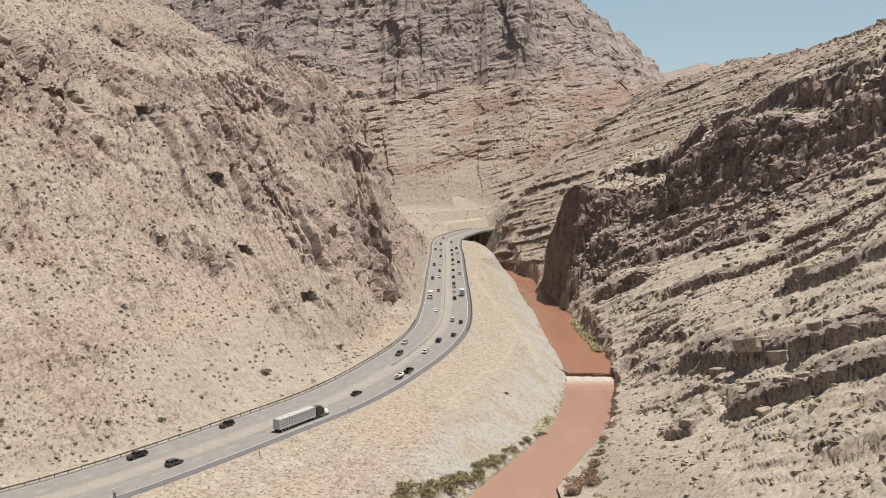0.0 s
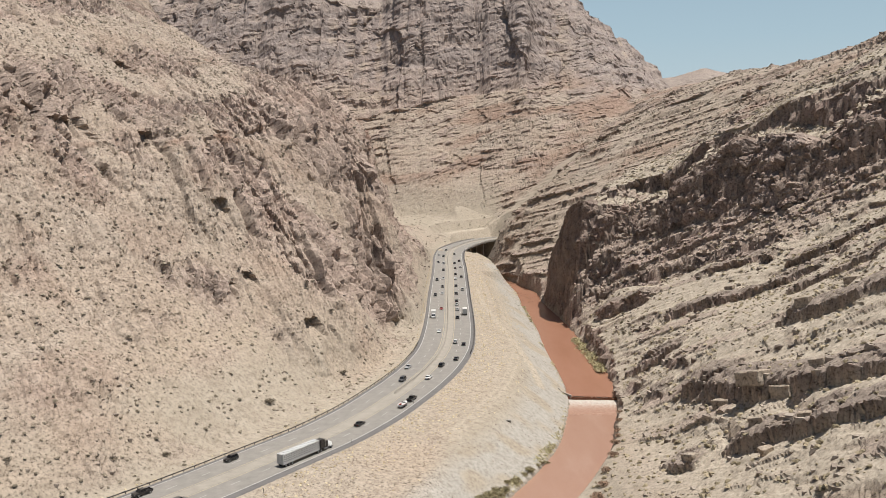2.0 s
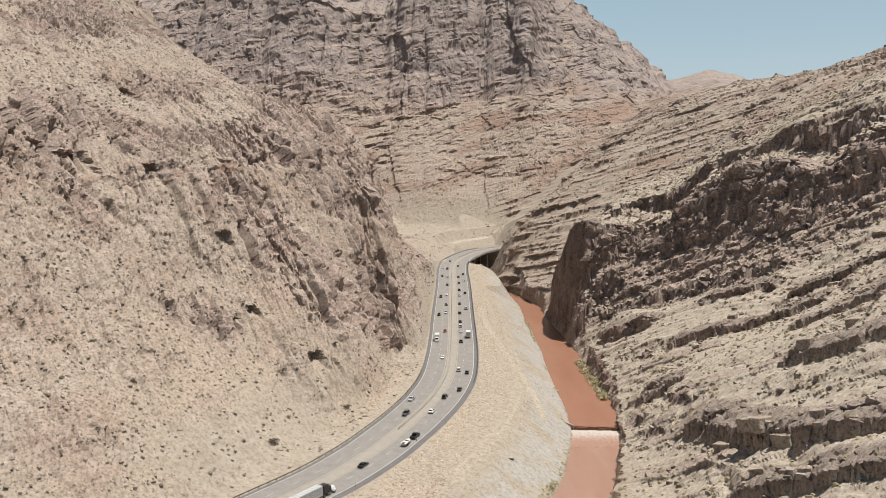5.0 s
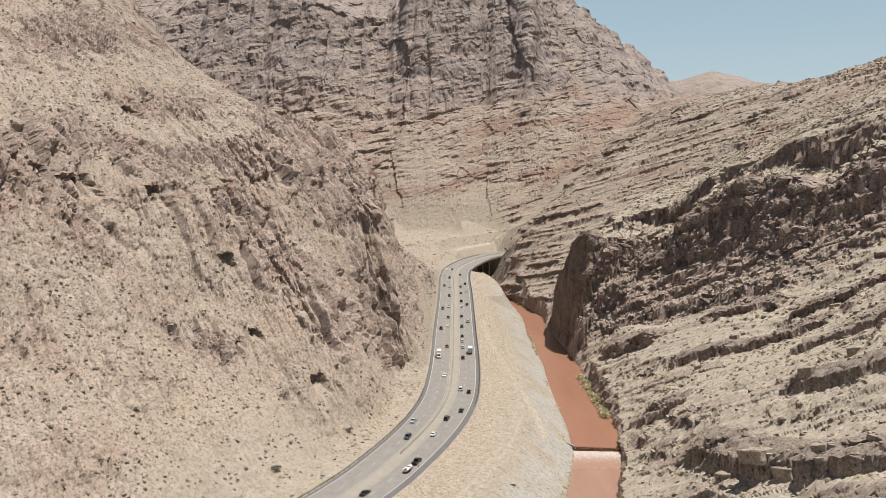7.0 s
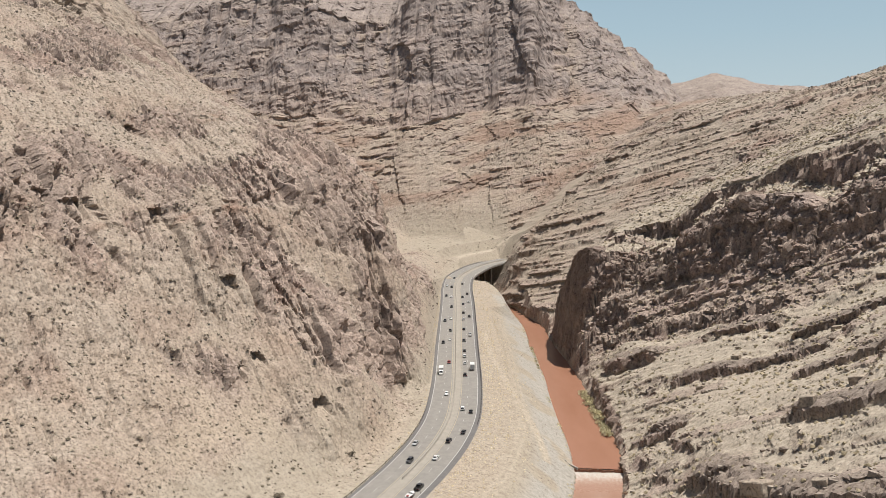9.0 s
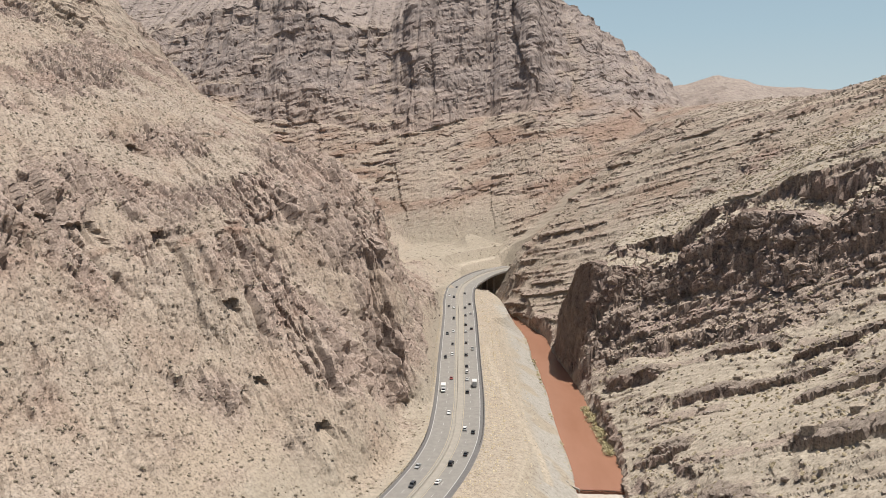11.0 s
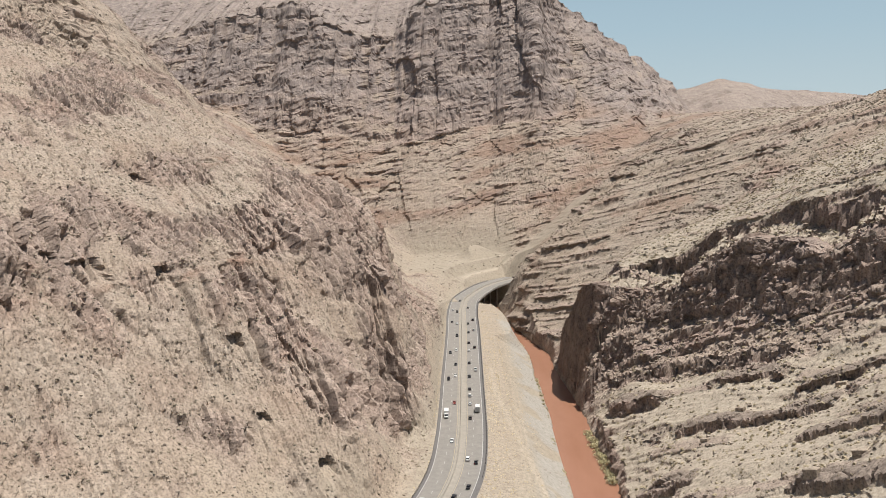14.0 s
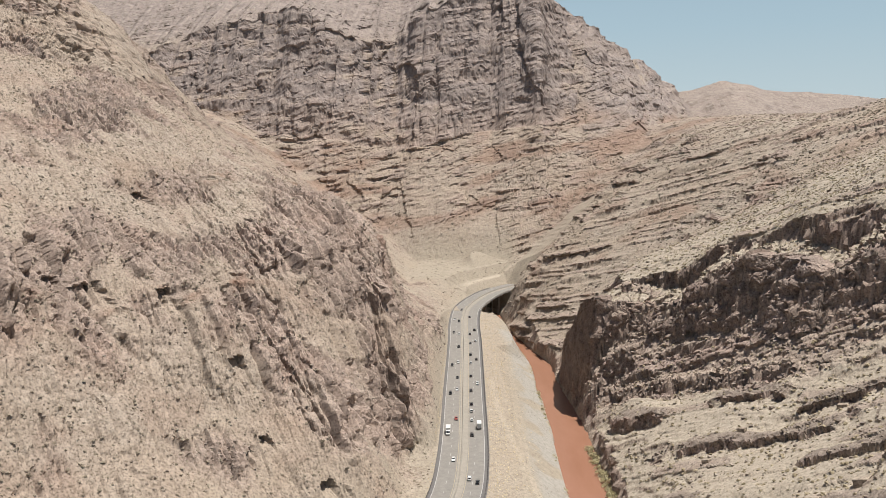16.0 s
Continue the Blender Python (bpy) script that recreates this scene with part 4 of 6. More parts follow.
ground_patch("hills_far", spaced((200, 1500, 7.0)), spaced((1500, 2100, 5.0)), "pale far desert hills beyond the pass", sink=0.1)


def cliff_face(name, line, k0, k1, width, label):
    """The wall of a cliff as a sheet that hangs from its brow to its foot, split into blocks, with dark overhangs."""
    s = np.arange(k0, k1, 0.35)
    at = [np.interp(s, np.arange(len(line)), line[:, c]) for c in range(4)]
    tx, ty = np.gradient(at[0]), np.gradient(at[1])
    tx, ty = (np.convolve(np.pad(v, 20, "edge"), np.ones(41) / 41, "valid") for v in (tx, ty))
    ln = np.hypot(tx, ty)
    ox, oy = ty / ln, -tx / ln
    rough = np.clip((at[0] - 70) / 12, 0.12, 1)
    stand = 0 * s
    for _ in range(3):
        stand = rough * buttress(at[0] + ox * stand, at[1] + oy * stand)[0]
    px, py = at[0] + ox * stand, at[1] + oy * stand
    rows = np.r_[np.linspace(-0.22, 1.0, 78), np.linspace(1.01, 1.25, 10)]
    t, px2 = np.meshgrid(rows, px, indexing="ij")
    _, v0, v1 = buttress(px, py)
    foot = at[2] + rough * (5.0 * perlin(stack(px / 14, py / 14, 0 * px), 93) + 2.5 * v1)
    brow = at[3] + rough * (3.0 * v0 + 1.5 * v1)
    w = width * (1 + 0.45 * v0 * rough)
    z = foot + (brow - foot) * np.minimum(t, 1) + (t > 1) * (t - 1) * 7.0
    stair = t * 4 + 0.8 * perlin(stack(px2.ravel() / 17, t.ravel() * 2, 0 * px2.ravel()), 255).reshape(t.shape)
    stair = (np.floor(stair) + smooth(0.55, 1.0, stair - np.floor(stair))) / 4
    back = w * (0.2 * np.clip(t, 0, 1) + 0.55 * np.clip(stair, 0, 1.1) * smooth(0, 0.1, t) * np.clip(rough, 0, 1) + 3.2 * np.maximum(t - 1, 0)) + np.minimum(t, 0) * 12
    p = stack((px2 - ox * back).ravel(), (py - oy * back).ravel(), z.ravel())
    run, inn, zz = 0.77 * p[:, 0] - 0.63 * p[:, 1], 0.63 * p[:, 0] + 0.77 * p[:, 1], p[:, 2]
    warp = 0.35 * fbm(p / 22, 2, 246)[:, None]
    a1, e1 = blocks(stack(run / 9, inn / 10, (zz - 0.35 * run) / 11) + warp, 247)
    a2, e2 = blocks(stack(run / 3.6, inn / 4, (zz - 0.35 * run) / 4.2) + warp, 248)
    a3, e3 = blocks(stack(run / 1.5, inn / 1.6, (zz - 0.35 * run) / 1.5) + warp * 2, 249)
    cave = smooth(0.25, 0.6, fbm(stack(run / 17, inn / 30, zz / 19), 2, 250))
    rg = np.broadcast_to(np.clip(rough, 0.3, 1), t.shape).ravel()
    out = rg * (1.9 * a1 + 0.8 * a2 + 0.35 * a3 - 1.3 * e1 - 0.5 * e2 - 0.2 * e3 + 2.6 * perlin(p / 12, 251) + 0.8 * perlin(p / 4, 256) - 4.0 * cave)
    out = out * (1 - 0.5 * smooth(1.0, 1.2, t.ravel())) - 2.5 * smooth(1.1, 1.25, t.ravel())
    p[:, 0] += np.broadcast_to(ox, t.shape).ravel() * out
    p[:, 1] += np.broadcast_to(oy, t.shape).ravel() * out
    p[:, 2] += 0.35 * a2 + 0.15 * a3 - 1.5 * smooth(1.12, 1.25, t.ravel())
    idx = np.arange(p.shape[0]).reshape(t.shape)
    quads = np.stack([idx[:-1, :-1], idx[:-1, 1:], idx[1:, 1:], idx[1:, :-1]], -1).reshape(-1, 4)
    me = raw_mesh(name, p, quads[:, ::-1], MAT_TERRAIN)
    slab = np.broadcast_to(smooth(84, 74, at[0]), t.shape).ravel()
    # dark paints shade on wall and slab, less on the top
    kinds = dict(rock=np.clip(0.8 + 0.2 * a1, 0, 1), red=np.clip(0.25 * smooth(0, 0.5, perlin(p / 20, 252)) + 0.45 * slab, 0, 1), grey=0.3 * smooth(0, 0.5, perlin(p / 30, 253)),
                 dark=np.clip((0.25 + 0.35 * perlin(p / 12, 254) + 0.15 * a2 + 0.35 * slab) * (1 - 0.4 * smooth(1.0, 1.15, t.ravel())), 0, 1), bare=0 * zz, pale=0 * zz)
    for key, v in kinds.items():
        me.attributes.new(key, "FLOAT", "POINT").data.foreach_set("value", np.asarray(v, np.float32))
    return tagged(new(name, me), label, "cliff", kind="structure")


cliff_face("cliff", CLIFF, 6, len(CLIFF) - 6, 13.0, "limestone cliff of broken buttresses above the river, its shade coloured dark")


def horizon_ground():
    """Flat desert out to the horizon, under everything."""
    bm = bmesh.new()
    v = [bm.verts.new(c) for c in ((-4800, -4800, -24), (4800, -4800, -24), (4800, 4800, -24), (-4800, 4800, -24))]
    bm.faces.new(v)
    me = bpy.data.meshes.new("ground")
    bm.to_mesh(me)
    bm.free()
    me.materials.append(MAT_TERRAIN)
    tagged(new("ground", me), "tan desert plain reaching to the horizon", "ground", kind="structure")


horizon_ground()


def sky_backdrop():
    """Pale haze of the sky low over the horizon, all the way round."""
    n = Nodes("sky_haze", 1.0)
    sep = n.t.nodes.new("ShaderNodeSeparateXYZ")
    n.put(sep.inputs[0], n.pos())
    glow = n.t.nodes.new("ShaderNodeEmission")
    n.put(glow.inputs[0], n.ramp(n.math("MULTIPLY", sep.outputs[2], 1 / 1200), (0.0, (0.66, 0.71, 0.71)), (0.25, (0.55, 0.66, 0.70)), (0.6, (0.43, 0.575, 0.665)), (1.0, (0.34, 0.48, 0.60))))
    glow.inputs[1].default_value = 0.74
    n.put(n.t.nodes["Material Output"].inputs[0], glow.outputs[0])
    bm = bmesh.new()
    ring = [(4600 * math.cos(a * math.pi / 48), 4600 * math.sin(a * math.pi / 48)) for a in range(96)]
    lo = [bm.verts.new((*q, -24)) for q in ring]
    hi = [bm.verts.new((*q, 1200)) for q in ring]
    for a in range(96):
        bm.faces.new((lo[a], hi[a], hi[a - 1], lo[a - 1]))
    me = bpy.data.meshes.new("backdrop")
    bm.to_mesh(me)
    bm.free()
    me.materials.append(n.m)
    tagged(new("backdrop", me), "pale hazy blue sky over the horizon", "sky", kind="structure")


sky_backdrop()


# ---- helpers for things ----
def part(name, bm, mat, parent=None, label="", smooth_faces=False):
    """Links a bmesh as one mesh object under a thing."""
    me = bpy.data.meshes.new(name)
    bm.to_mesh(me)
    bm.free()
    for m in (mat if isinstance(mat, (list, tuple)) else [mat]):
        me.materials.append(m)
    if smooth_faces:
        for f in me.polygons:
            f.use_smooth = True
    ob = new(name, me)
    ob.parent = parent
    if label:
        ob["label"] = label
    return ob


def road_frame(k):
    k = np.clip(k, 1, len(ROAD) - 2)
    t = ROAD[k + 1, :2] - ROAD[k - 1, :2]
    t = t / np.linalg.norm(t, axis=-1, keepdims=True)
    return ROAD[k], np.stack([t[..., 1], -t[..., 0]], -1), t


def strip(name, section, k0, k1, mat, parent=None, step=1, label="", line=None):
    """A band swept along the road: section is a list of (offset to the right, height above the road), open."""
    bm = bmesh.new()
    rows = []
    for k in range(k0, k1 + 1, step):
        c, r, _ = road_frame(np.array(k))
        rows.append([bm.verts.new((c[0] + r[0] * o, c[1] + r[1] * o, c[2] + h)) for o, h in section])
    for a, b in zip(rows, rows[1:]):
        for i in range(len(section) - 1):
            bm.faces.new((a[i], a[i + 1], b[i + 1], b[i]))
    bmesh.ops.recalc_face_normals(bm, faces=bm.faces[:])
    return part(name, bm, mat, parent, label)


def closed(section):
    return section + section[:1]


END = len(ROAD) - 3
K_BRIDGE0 = int(np.abs(ROAD[:, 1] - 812).argmin())
K_BRIDGE1 = int(np.abs(ROAD[:, 1] - 928).argmin())


def build_road():
    road = tagged(new("motorway"), "four-lane grey asphalt motorway with painted lines curving through the canyon", "road", kind="structure")
    strip("carriageway", [(-11.2, 0.0), (-1.9, 0.03)], 0, END, MAT_ASPHALT, road, label="worn light grey asphalt")
    strip("carriageway", [(2.5, 0.03), (11.2, 0.0)], 0, END, MAT_ASPHALT, road, label="worn light grey asphalt")
    strip("shoulder", [(-13.4, -0.3), (-12.9, -0.05), (-11.2, 0.0)], 0, END, MAT_SHOULDER, road)
    strip("shoulder", [(11.2, 0.0), (13.3, -0.05), (13.8, -0.3)], 0, END, MAT_SHOULDER, road)
    strip("median", [(-1.9, 0.03), (2.5, 0.03)], 0, END, MAT_MEDIAN, road, label="pale concrete median strip")
    strip("edge_line", [(-11.45, 0.012), (-11.15, 0.012)], 0, END, MAT_WHITE, road)
    strip("edge_line", [(11.1, 0.012), (11.42, 0.012)], 0, END, MAT_WHITE, road)
    strip("edge_line", [(-2.55, 0.042), (-2.3, 0.042)], 0, END, MAT_YELLOW, road)
    strip("edge_line", [(2.85, 0.042), (3.1, 0.042)], 0, END, MAT_YELLOW, road)
    for k in range(4, END - 6, 6):
        for off in (-6.2, 6.3):
            dash(k, off, road)
    return road


def dash(k, off, road):
    bm = bmesh.new()
    vs = []
    for kk in (k, k + 1, k + 2):
        c, r, t = road_frame(np.array(kk))
        f = (kk - k - 1) * -0.25
        vs.append([bm.verts.new((c[0] + r[0] * o + t[0] * f, c[1] + r[1] * o + t[1] * f, c[2] + 0.034)) for o in (off - 0.1, off + 0.1)])
    for a, b in zip(vs, vs[1:]):
        bm.faces.new((a[0], a[1], b[1], b[0]))
    part("lane_dash", bm, MAT_WHITE, road)


build_road()


def build_barrier(k0, k1, off):
    """Concrete median barrier in cast lengths."""
    bar = tagged(new("median_barrier"), "pale tan concrete median barrier on the motorway", "barrier", kind="structure")
    sec = closed([(off - 0.3, 0.03), (off - 0.27, 0.2), (off - 0.12, 0.4), (off - 0.09, 0.95), (off + 0.09, 0.95), (off + 0.12, 0.4), (off + 0.27, 0.2), (off + 0.3, 0.03)])
    for k in range(k0, k1, 6):
        strip("barrier_segment", sec, k, min(k + 6, k1), MAT_CONCRETE, bar, step=3)


K_BARRIER = int(np.abs(ROAD[:, 1] - 330).argmin())
build_barrier(K_BARRIER, END, -0.6)


def ribbon_water(name, k0, k1, z, mat, label, wide=1.6):
    bm = bmesh.new()
    rows = []
    for k in range(k0, k1):
        kk = min(max(k, 1), len(RIVER) - 2)
        t = RIVER[kk + 1, :2] - RIVER[kk - 1, :2]
        t = t / np.linalg.norm(t)
        r = np.array((t[1], -t[0]))
        w = RIVER[k, 2] + wide
        rows.append([bm.verts.new((*(RIVER[k, :2] + r * w * s), z)) for s in np.linspace(-1, 1, 7)])
    for a, b in zip(rows, rows[1:]):
        for i in range(6):
            bm.faces.new((a[i], a[i + 1], b[i + 1], b[i]))
    bmesh.ops.recalc_face_normals(bm, faces=bm.faces[:])
    return tagged(part(name, bm, mat), label, "river", kind="structure")


K_WEIR = int(np.abs(RIVER[:, 1] - 383).argmin())
ribbon_water("water", 0, K_WEIR, 0.0, MAT_WATER, "smooth reddish-brown muddy river above the weir")
ribbon_water("water", K_WEIR, len(RIVER), -2.0, MAT_RIFFLE, "reddish-brown muddy river below the weir")


def build_bridge():
    br = tagged(new("bridge"), "concrete motorway bridge on round piers over the river gorge", "bridge")
    k0, k1 = K_BRIDGE0, K_BRIDGE1
    strip("deck", closed([(-13.7, -0.32), (13.7, -0.32), (13.7, -1.0), (9.5, -2.3), (-9.5, -2.3), (-13.7, -1.0)]), k0, k1, MAT_CONCRETE, br)
    for side in (-1, 1):
        a, b = sorted((side * 12.9, side * 13.4))
        strip("parapet", closed([(a, -0.3), (b, -0.3), (b, 0.85), (a, 0.85)]), k0, k1, MAT_CONCRETE, br)
    for k in (k0 + 10, (k0 + k1) // 2, k1 - 10):
        c, r, t = road_frame(np.array(k))
        bm = bmesh.new()
        m = pose(c[0], c[1], c[2] - 2.7, 0, 0, math.degrees(math.atan2(r[1], r[0])))
        bmesh.ops.create_cube(bm, size=1, matrix=m @ Matrix.Diagonal((21, 1.6, 1.1, 1)))
        bmesh.ops.bevel(bm, geom=bm.edges[:], offset=0.12, segments=1, affect="EDGES")
        part("pier_cap", bm, MAT_CONCRETE, br)
        for o in (-7.5, 0, 7.5):
            bm = bmesh.new()
            bmesh.ops.create_cone(bm, cap_ends=True, segments=14, radius1=0.85, radius2=0.8, depth=25, matrix=pose(c[0] + r[0] * o, c[1] + r[1] * o, c[2] - 15.4))
            part("pier", bm, MAT_CONCRETE, br)
    for k in (k0, k1):
        c, r, t = road_frame(np.array(k))
        bm = bmesh.new()
        bmesh.ops.create_cube(bm, size=1, matrix=pose(c[0], c[1], c[2] - 4.4, 0, 0, math.degrees(math.atan2(r[1], r[0]))) @ Matrix.Diagonal((27, 2.2, 7.8, 1)))
        part("abutment", bm, MAT_CONCRETE, br)
    return br


build_bridge()


def build_guardrail(k0, k1, off):
    """Steel beam on posts beside the road."""
    rail = tagged(new("guardrail"), "weathered steel guardrail on posts beside the motorway", "guardrail")
    s = 0.09 if off < 0 else -0.09
    strip("beam", closed([(off, 0.42), (off + s, 0.5), (off, 0.57), (off + s, 0.66), (off, 0.74), (off - s * 0.4, 0.58)]), k0, k1, MAT_RUST, rail)
    bm = bmesh.new()
    bmesh.ops.create_cube(bm, size=1, matrix=pose(0, 0, 0.2) @ Matrix.Diagonal((0.15, 0.15, 1.05, 1)))
    first = None
    for k in range(k0, k1, 2):
        c, r, t = road_frame(np.array(k))
        if first is None:
            first = part("post", bm, MAT_RUST, rail)
            post = first
        else:
            post = new("post", first.data)
            post.parent = rail
        post.matrix_basis = pose(c[0] + r[0] * (off - s * 1.8), c[1] + r[1] * (off - s * 1.8), c[2], 0, 0, math.degrees(math.atan2(r[1], r[0])))


MAT_RUST = plain("weathered_steel", (0.085, 0.075, 0.068), 0.7, 0.3, vary=0.3)
build_guardrail(int(60 / 2), int(352 / 2), -13.1)
build_guardrail(int(330 / 2), K_BRIDGE0, 13.1)


# ---- weir ----
def build_weir():
    weir = tagged(new("weir"), "low rusty sheet-pile weir with foaming brown water across the river", "weir")
    rnd = random.Random(5)
    c = RIVER[K_WEIR]
    width = 2 * c[2] + 3
    n = 26
    for i in range(n):
        u = -width / 2 + width * (i + 0.5) / n
        bm = bmesh.new()
        h = 2.4 + rnd.uniform(-0.15, 0.22)
        bmesh.ops.create_cube(bm, size=1, matrix=pose(c[0] + u, 383.2 - 0.05 * u + rnd.uniform(-0.18, 0.18), 0.12 - 1.2 + (h - 2.4), 0, 0, rnd.uniform(-8, 8)) @ Matrix.Diagonal((width / n * 1.02, 0.5, h, 1)))
        bmesh.ops.bevel(bm, geom=bm.edges[:], offset=0.06, segments=1, affect="EDGES")
        part("sheet_pile", bm, MAT_PILE, weir)
    # apron of white water, down to the lower river
    bm = bmesh.new()
    nx, ny = 40, 48
    grid = []
    for j in range(ny + 1):
        row = []
        for i in range(nx + 1):
            u = -width / 2 + width * i / nx
            v = 26.0 * j / ny
            z = -1.0 - 0.8 * min(1, (v / 3.2) ** 0.8) + 0.16 * noise.noise((u * 0.9, v * 0.6, 1)) + 0.1 * noise.noise((u * 2.2, v * 1.8, 4))
            z -= 0.4 * max(0, v - 12) / 14
            row.append(bm.verts.new((c[0] + u - 0.24 * v, 383.0 - 0.05 * u - v, z)))
        grid.append(row)
    for a, b in zip(grid, grid[1:]):
        for i in range(nx):
            bm.faces.new((a[i], a[i + 1], b[i + 1], b[i]))
    bmesh.ops.recalc_face_normals(bm, faces=bm.faces[:])
    part("white_water", bm, MAT_FOAM, weir, "churning pale foam", True)
    return weir


MAT_PILE = plain("rusty_sheet_pile", (0.33, 0.15, 0.09), 0.75, 0.2, vary=0.35)
build_weir()


def build_wing_wall():
    """Concrete wall that guides the bank into the weir."""
    w = tagged(new("wing_wall"), "grey concrete wing wall on the river bank beside the weir", "wall")
    for (x0, y0, z0), (x1, y1, z1), hh in (((43.2, 390.4, 1.9), (46, 387.2, 1.2), 1.7), ((46, 387.2, 0.9), (50.5, 383.6, -0.2), 1.2)):
        bm = bmesh.new()
        d = Vector((x1 - x0, y1 - y0, 0))
        s = Vector((d.y, -d.x, 0)).normalized() * 0.35
        a, b = Vector((x0, y0, z0)), Vector((x1, y1, z1))
        lo = [bm.verts.new(v) for v in (a - s - Vector((0, 0, 2)), a + s - Vector((0, 0, 2)), b + s - Vector((0, 0, 2)), b - s - Vector((0, 0, 2)))]
        hi = [bm.verts.new(v) for v in (a - s + Vector((0, 0, hh)), a + s + Vector((0, 0, hh)), b + s + Vector((0, 0, hh)), b - s + Vector((0, 0, hh)))]
        bm.faces.new(lo)
        bm.faces.new(hi)
        for i in range(4):
            bm.faces.new((lo[i], lo[(i + 1) % 4], hi[(i + 1) % 4], hi[i]))
        bmesh.ops.recalc_face_normals(bm, faces=bm.faces[:])
        part("wall_panel", bm, MAT_CONCRETE, w)


build_wing_wall()


# ---- vehicles ----
def paint(name, c, rough=0.3):
    n = Nodes(name, rough)
    n.color(n.mix(n.ramp(n.noise(3.0, 3), (0.45, (0, 0, 0)), (0.7, (0.25, 0.25, 0.25))), c, (0.3, 0.25, 0.2)), 0.85)
    n.b.inputs["Coat Weight"].default_value = 0.5
    return n.m


PAINTS = {"black": paint("paint_black", (0.012, 0.012, 0.014)), "white": paint("paint_white", (0.78, 0.77, 0.74)), "silver": paint("paint_silver", (0.42, 0.42, 0.41)), "grey": paint("paint_grey", (0.05, 0.052, 0.056)),
          "red": paint("paint_red", (0.28, 0.035, 0.025)), "blue": paint("paint_blue", (0.02, 0.03, 0.06))}
MAT_GLASS = plain("tinted_car_glass", (0.015, 0.017, 0.02), 0.08, vary=0.1)
MAT_TYRE = plain("tyre_rubber", (0.02, 0.02, 0.02), 0.9)
MAT_RIM = plain("alloy_rim", (0.45, 0.45, 0.45), 0.35, 0.8)
MAT_LAMP = plain("clear_lamp", (0.7, 0.7, 0.68), 0.15)
MAT_TAIL = plain("red_lamp", (0.35, 0.02, 0.015), 0.2)
MAT_TRIM = plain("black_trim", (0.025, 0.025, 0.025), 0.6)
MAT_ALU = plain("ribbed_aluminium", (0.72, 0.72, 0.70), 0.45, 0.15, vary=0.12)


def hexa(bm, lo, hi, bevel=0.0):
    """A block between two rectangles (x0, x1, y0, y1, z)."""
    v = []
    for x0, x1, y0, y1, z in (lo, hi):
        v.append([bm.verts.new(c) for c in ((x0, y0, z), (x1, y0, z), (x1, y1, z), (x0, y1, z))])
    faces = [bm.faces.new(v[0][::-1]), bm.faces.new(v[1])]
    for i in range(4):
        faces.append(bm.faces.new((v[0][i], v[0][(i + 1) % 4], v[1][(i + 1) % 4], v[1][i])))
    if bevel:
        bmesh.ops.bevel(bm, geom=list({e for f in faces for e in f.edges}), offset=bevel, segments=2, affect="EDGES")
    return bm


def block(name, lo, hi, mat, parent, bevel=0.0, label=""):
    return part(name, hexa(bmesh.new(), lo, hi, bevel), mat, parent, label)


def quad_panel(name, pts, mat, parent, thick=0.02):
    """A thin pane through four corners."""
    bm = bmesh.new()
    v = [Vector(q) for q in pts]
    n = (v[1] - v[0]).cross(v[3] - v[0]).normalized() * thick
    a = [bm.verts.new(q) for q in v]
    b = [bm.verts.new(q + n) for q in v]
    bm.faces.new(a[::-1])
    bm.faces.new(b)
    for i in range(4):
        bm.faces.new((a[i], a[(i + 1) % 4], b[(i + 1) % 4], b[i]))
    return part(name, bm, mat, parent)


def profile_body(name, outline, half, mat, parent, tuck=0.12, bevel=0.07):
    """A shell from its side outline of (y, z), rounded and tucked in along its top edges."""
    bm = bmesh.new()
    top = max(z for _, z in outline)
    low = min(z for _, z in outline)
    sides = []
    for s in (-1, 1):
        sides.append([bm.verts.new((s * (half - tuck * max(0, (z - low) / (top - low) - 0.35)), y, z)) for y, z in outline])
    bm.faces.new(sides[0])
    bm.faces.new(sides[1][::-1])
    n = len(outline)
    for i in range(n):
        bm.faces.new((sides[0][i], sides[1][i], sides[1][(i + 1) % n], sides[0][(i + 1) % n]))
    bmesh.ops.recalc_face_normals(bm, faces=bm.faces[:])
    bmesh.ops.bevel(bm, geom=bm.edges[:], offset=bevel, segments=2, affect="EDGES")
    return part(name, bm, mat, parent, smooth_faces=False)


def wheel(parent, x, y, r=0.34, w=0.24):
    bm = bmesh.new()
    bmesh.ops.create_cone(bm, cap_ends=True, segments=18, radius1=r, radius2=r, depth=w, matrix=pose(x, y, r, 0, 90, 0))
    bmesh.ops.bevel(bm, geom=[e for e in bm.edges if len(e.link_faces) == 2 and e.calc_face_angle() > 1.0], offset=0.03, segments=1, affect="EDGES")
    tyre = part("wheel", bm, MAT_TYRE, parent)
    bm = bmesh.new()
    bmesh.ops.create_cone(bm, cap_ends=True, segments=14, radius1=r * 0.62, radius2=r * 0.55, depth=0.03, matrix=pose(x + math.copysign(w / 2 + 0.01, x), y, r, 0, 90 if x > 0 else -90, 0))
    part("rim", bm, MAT_RIM, tyre)


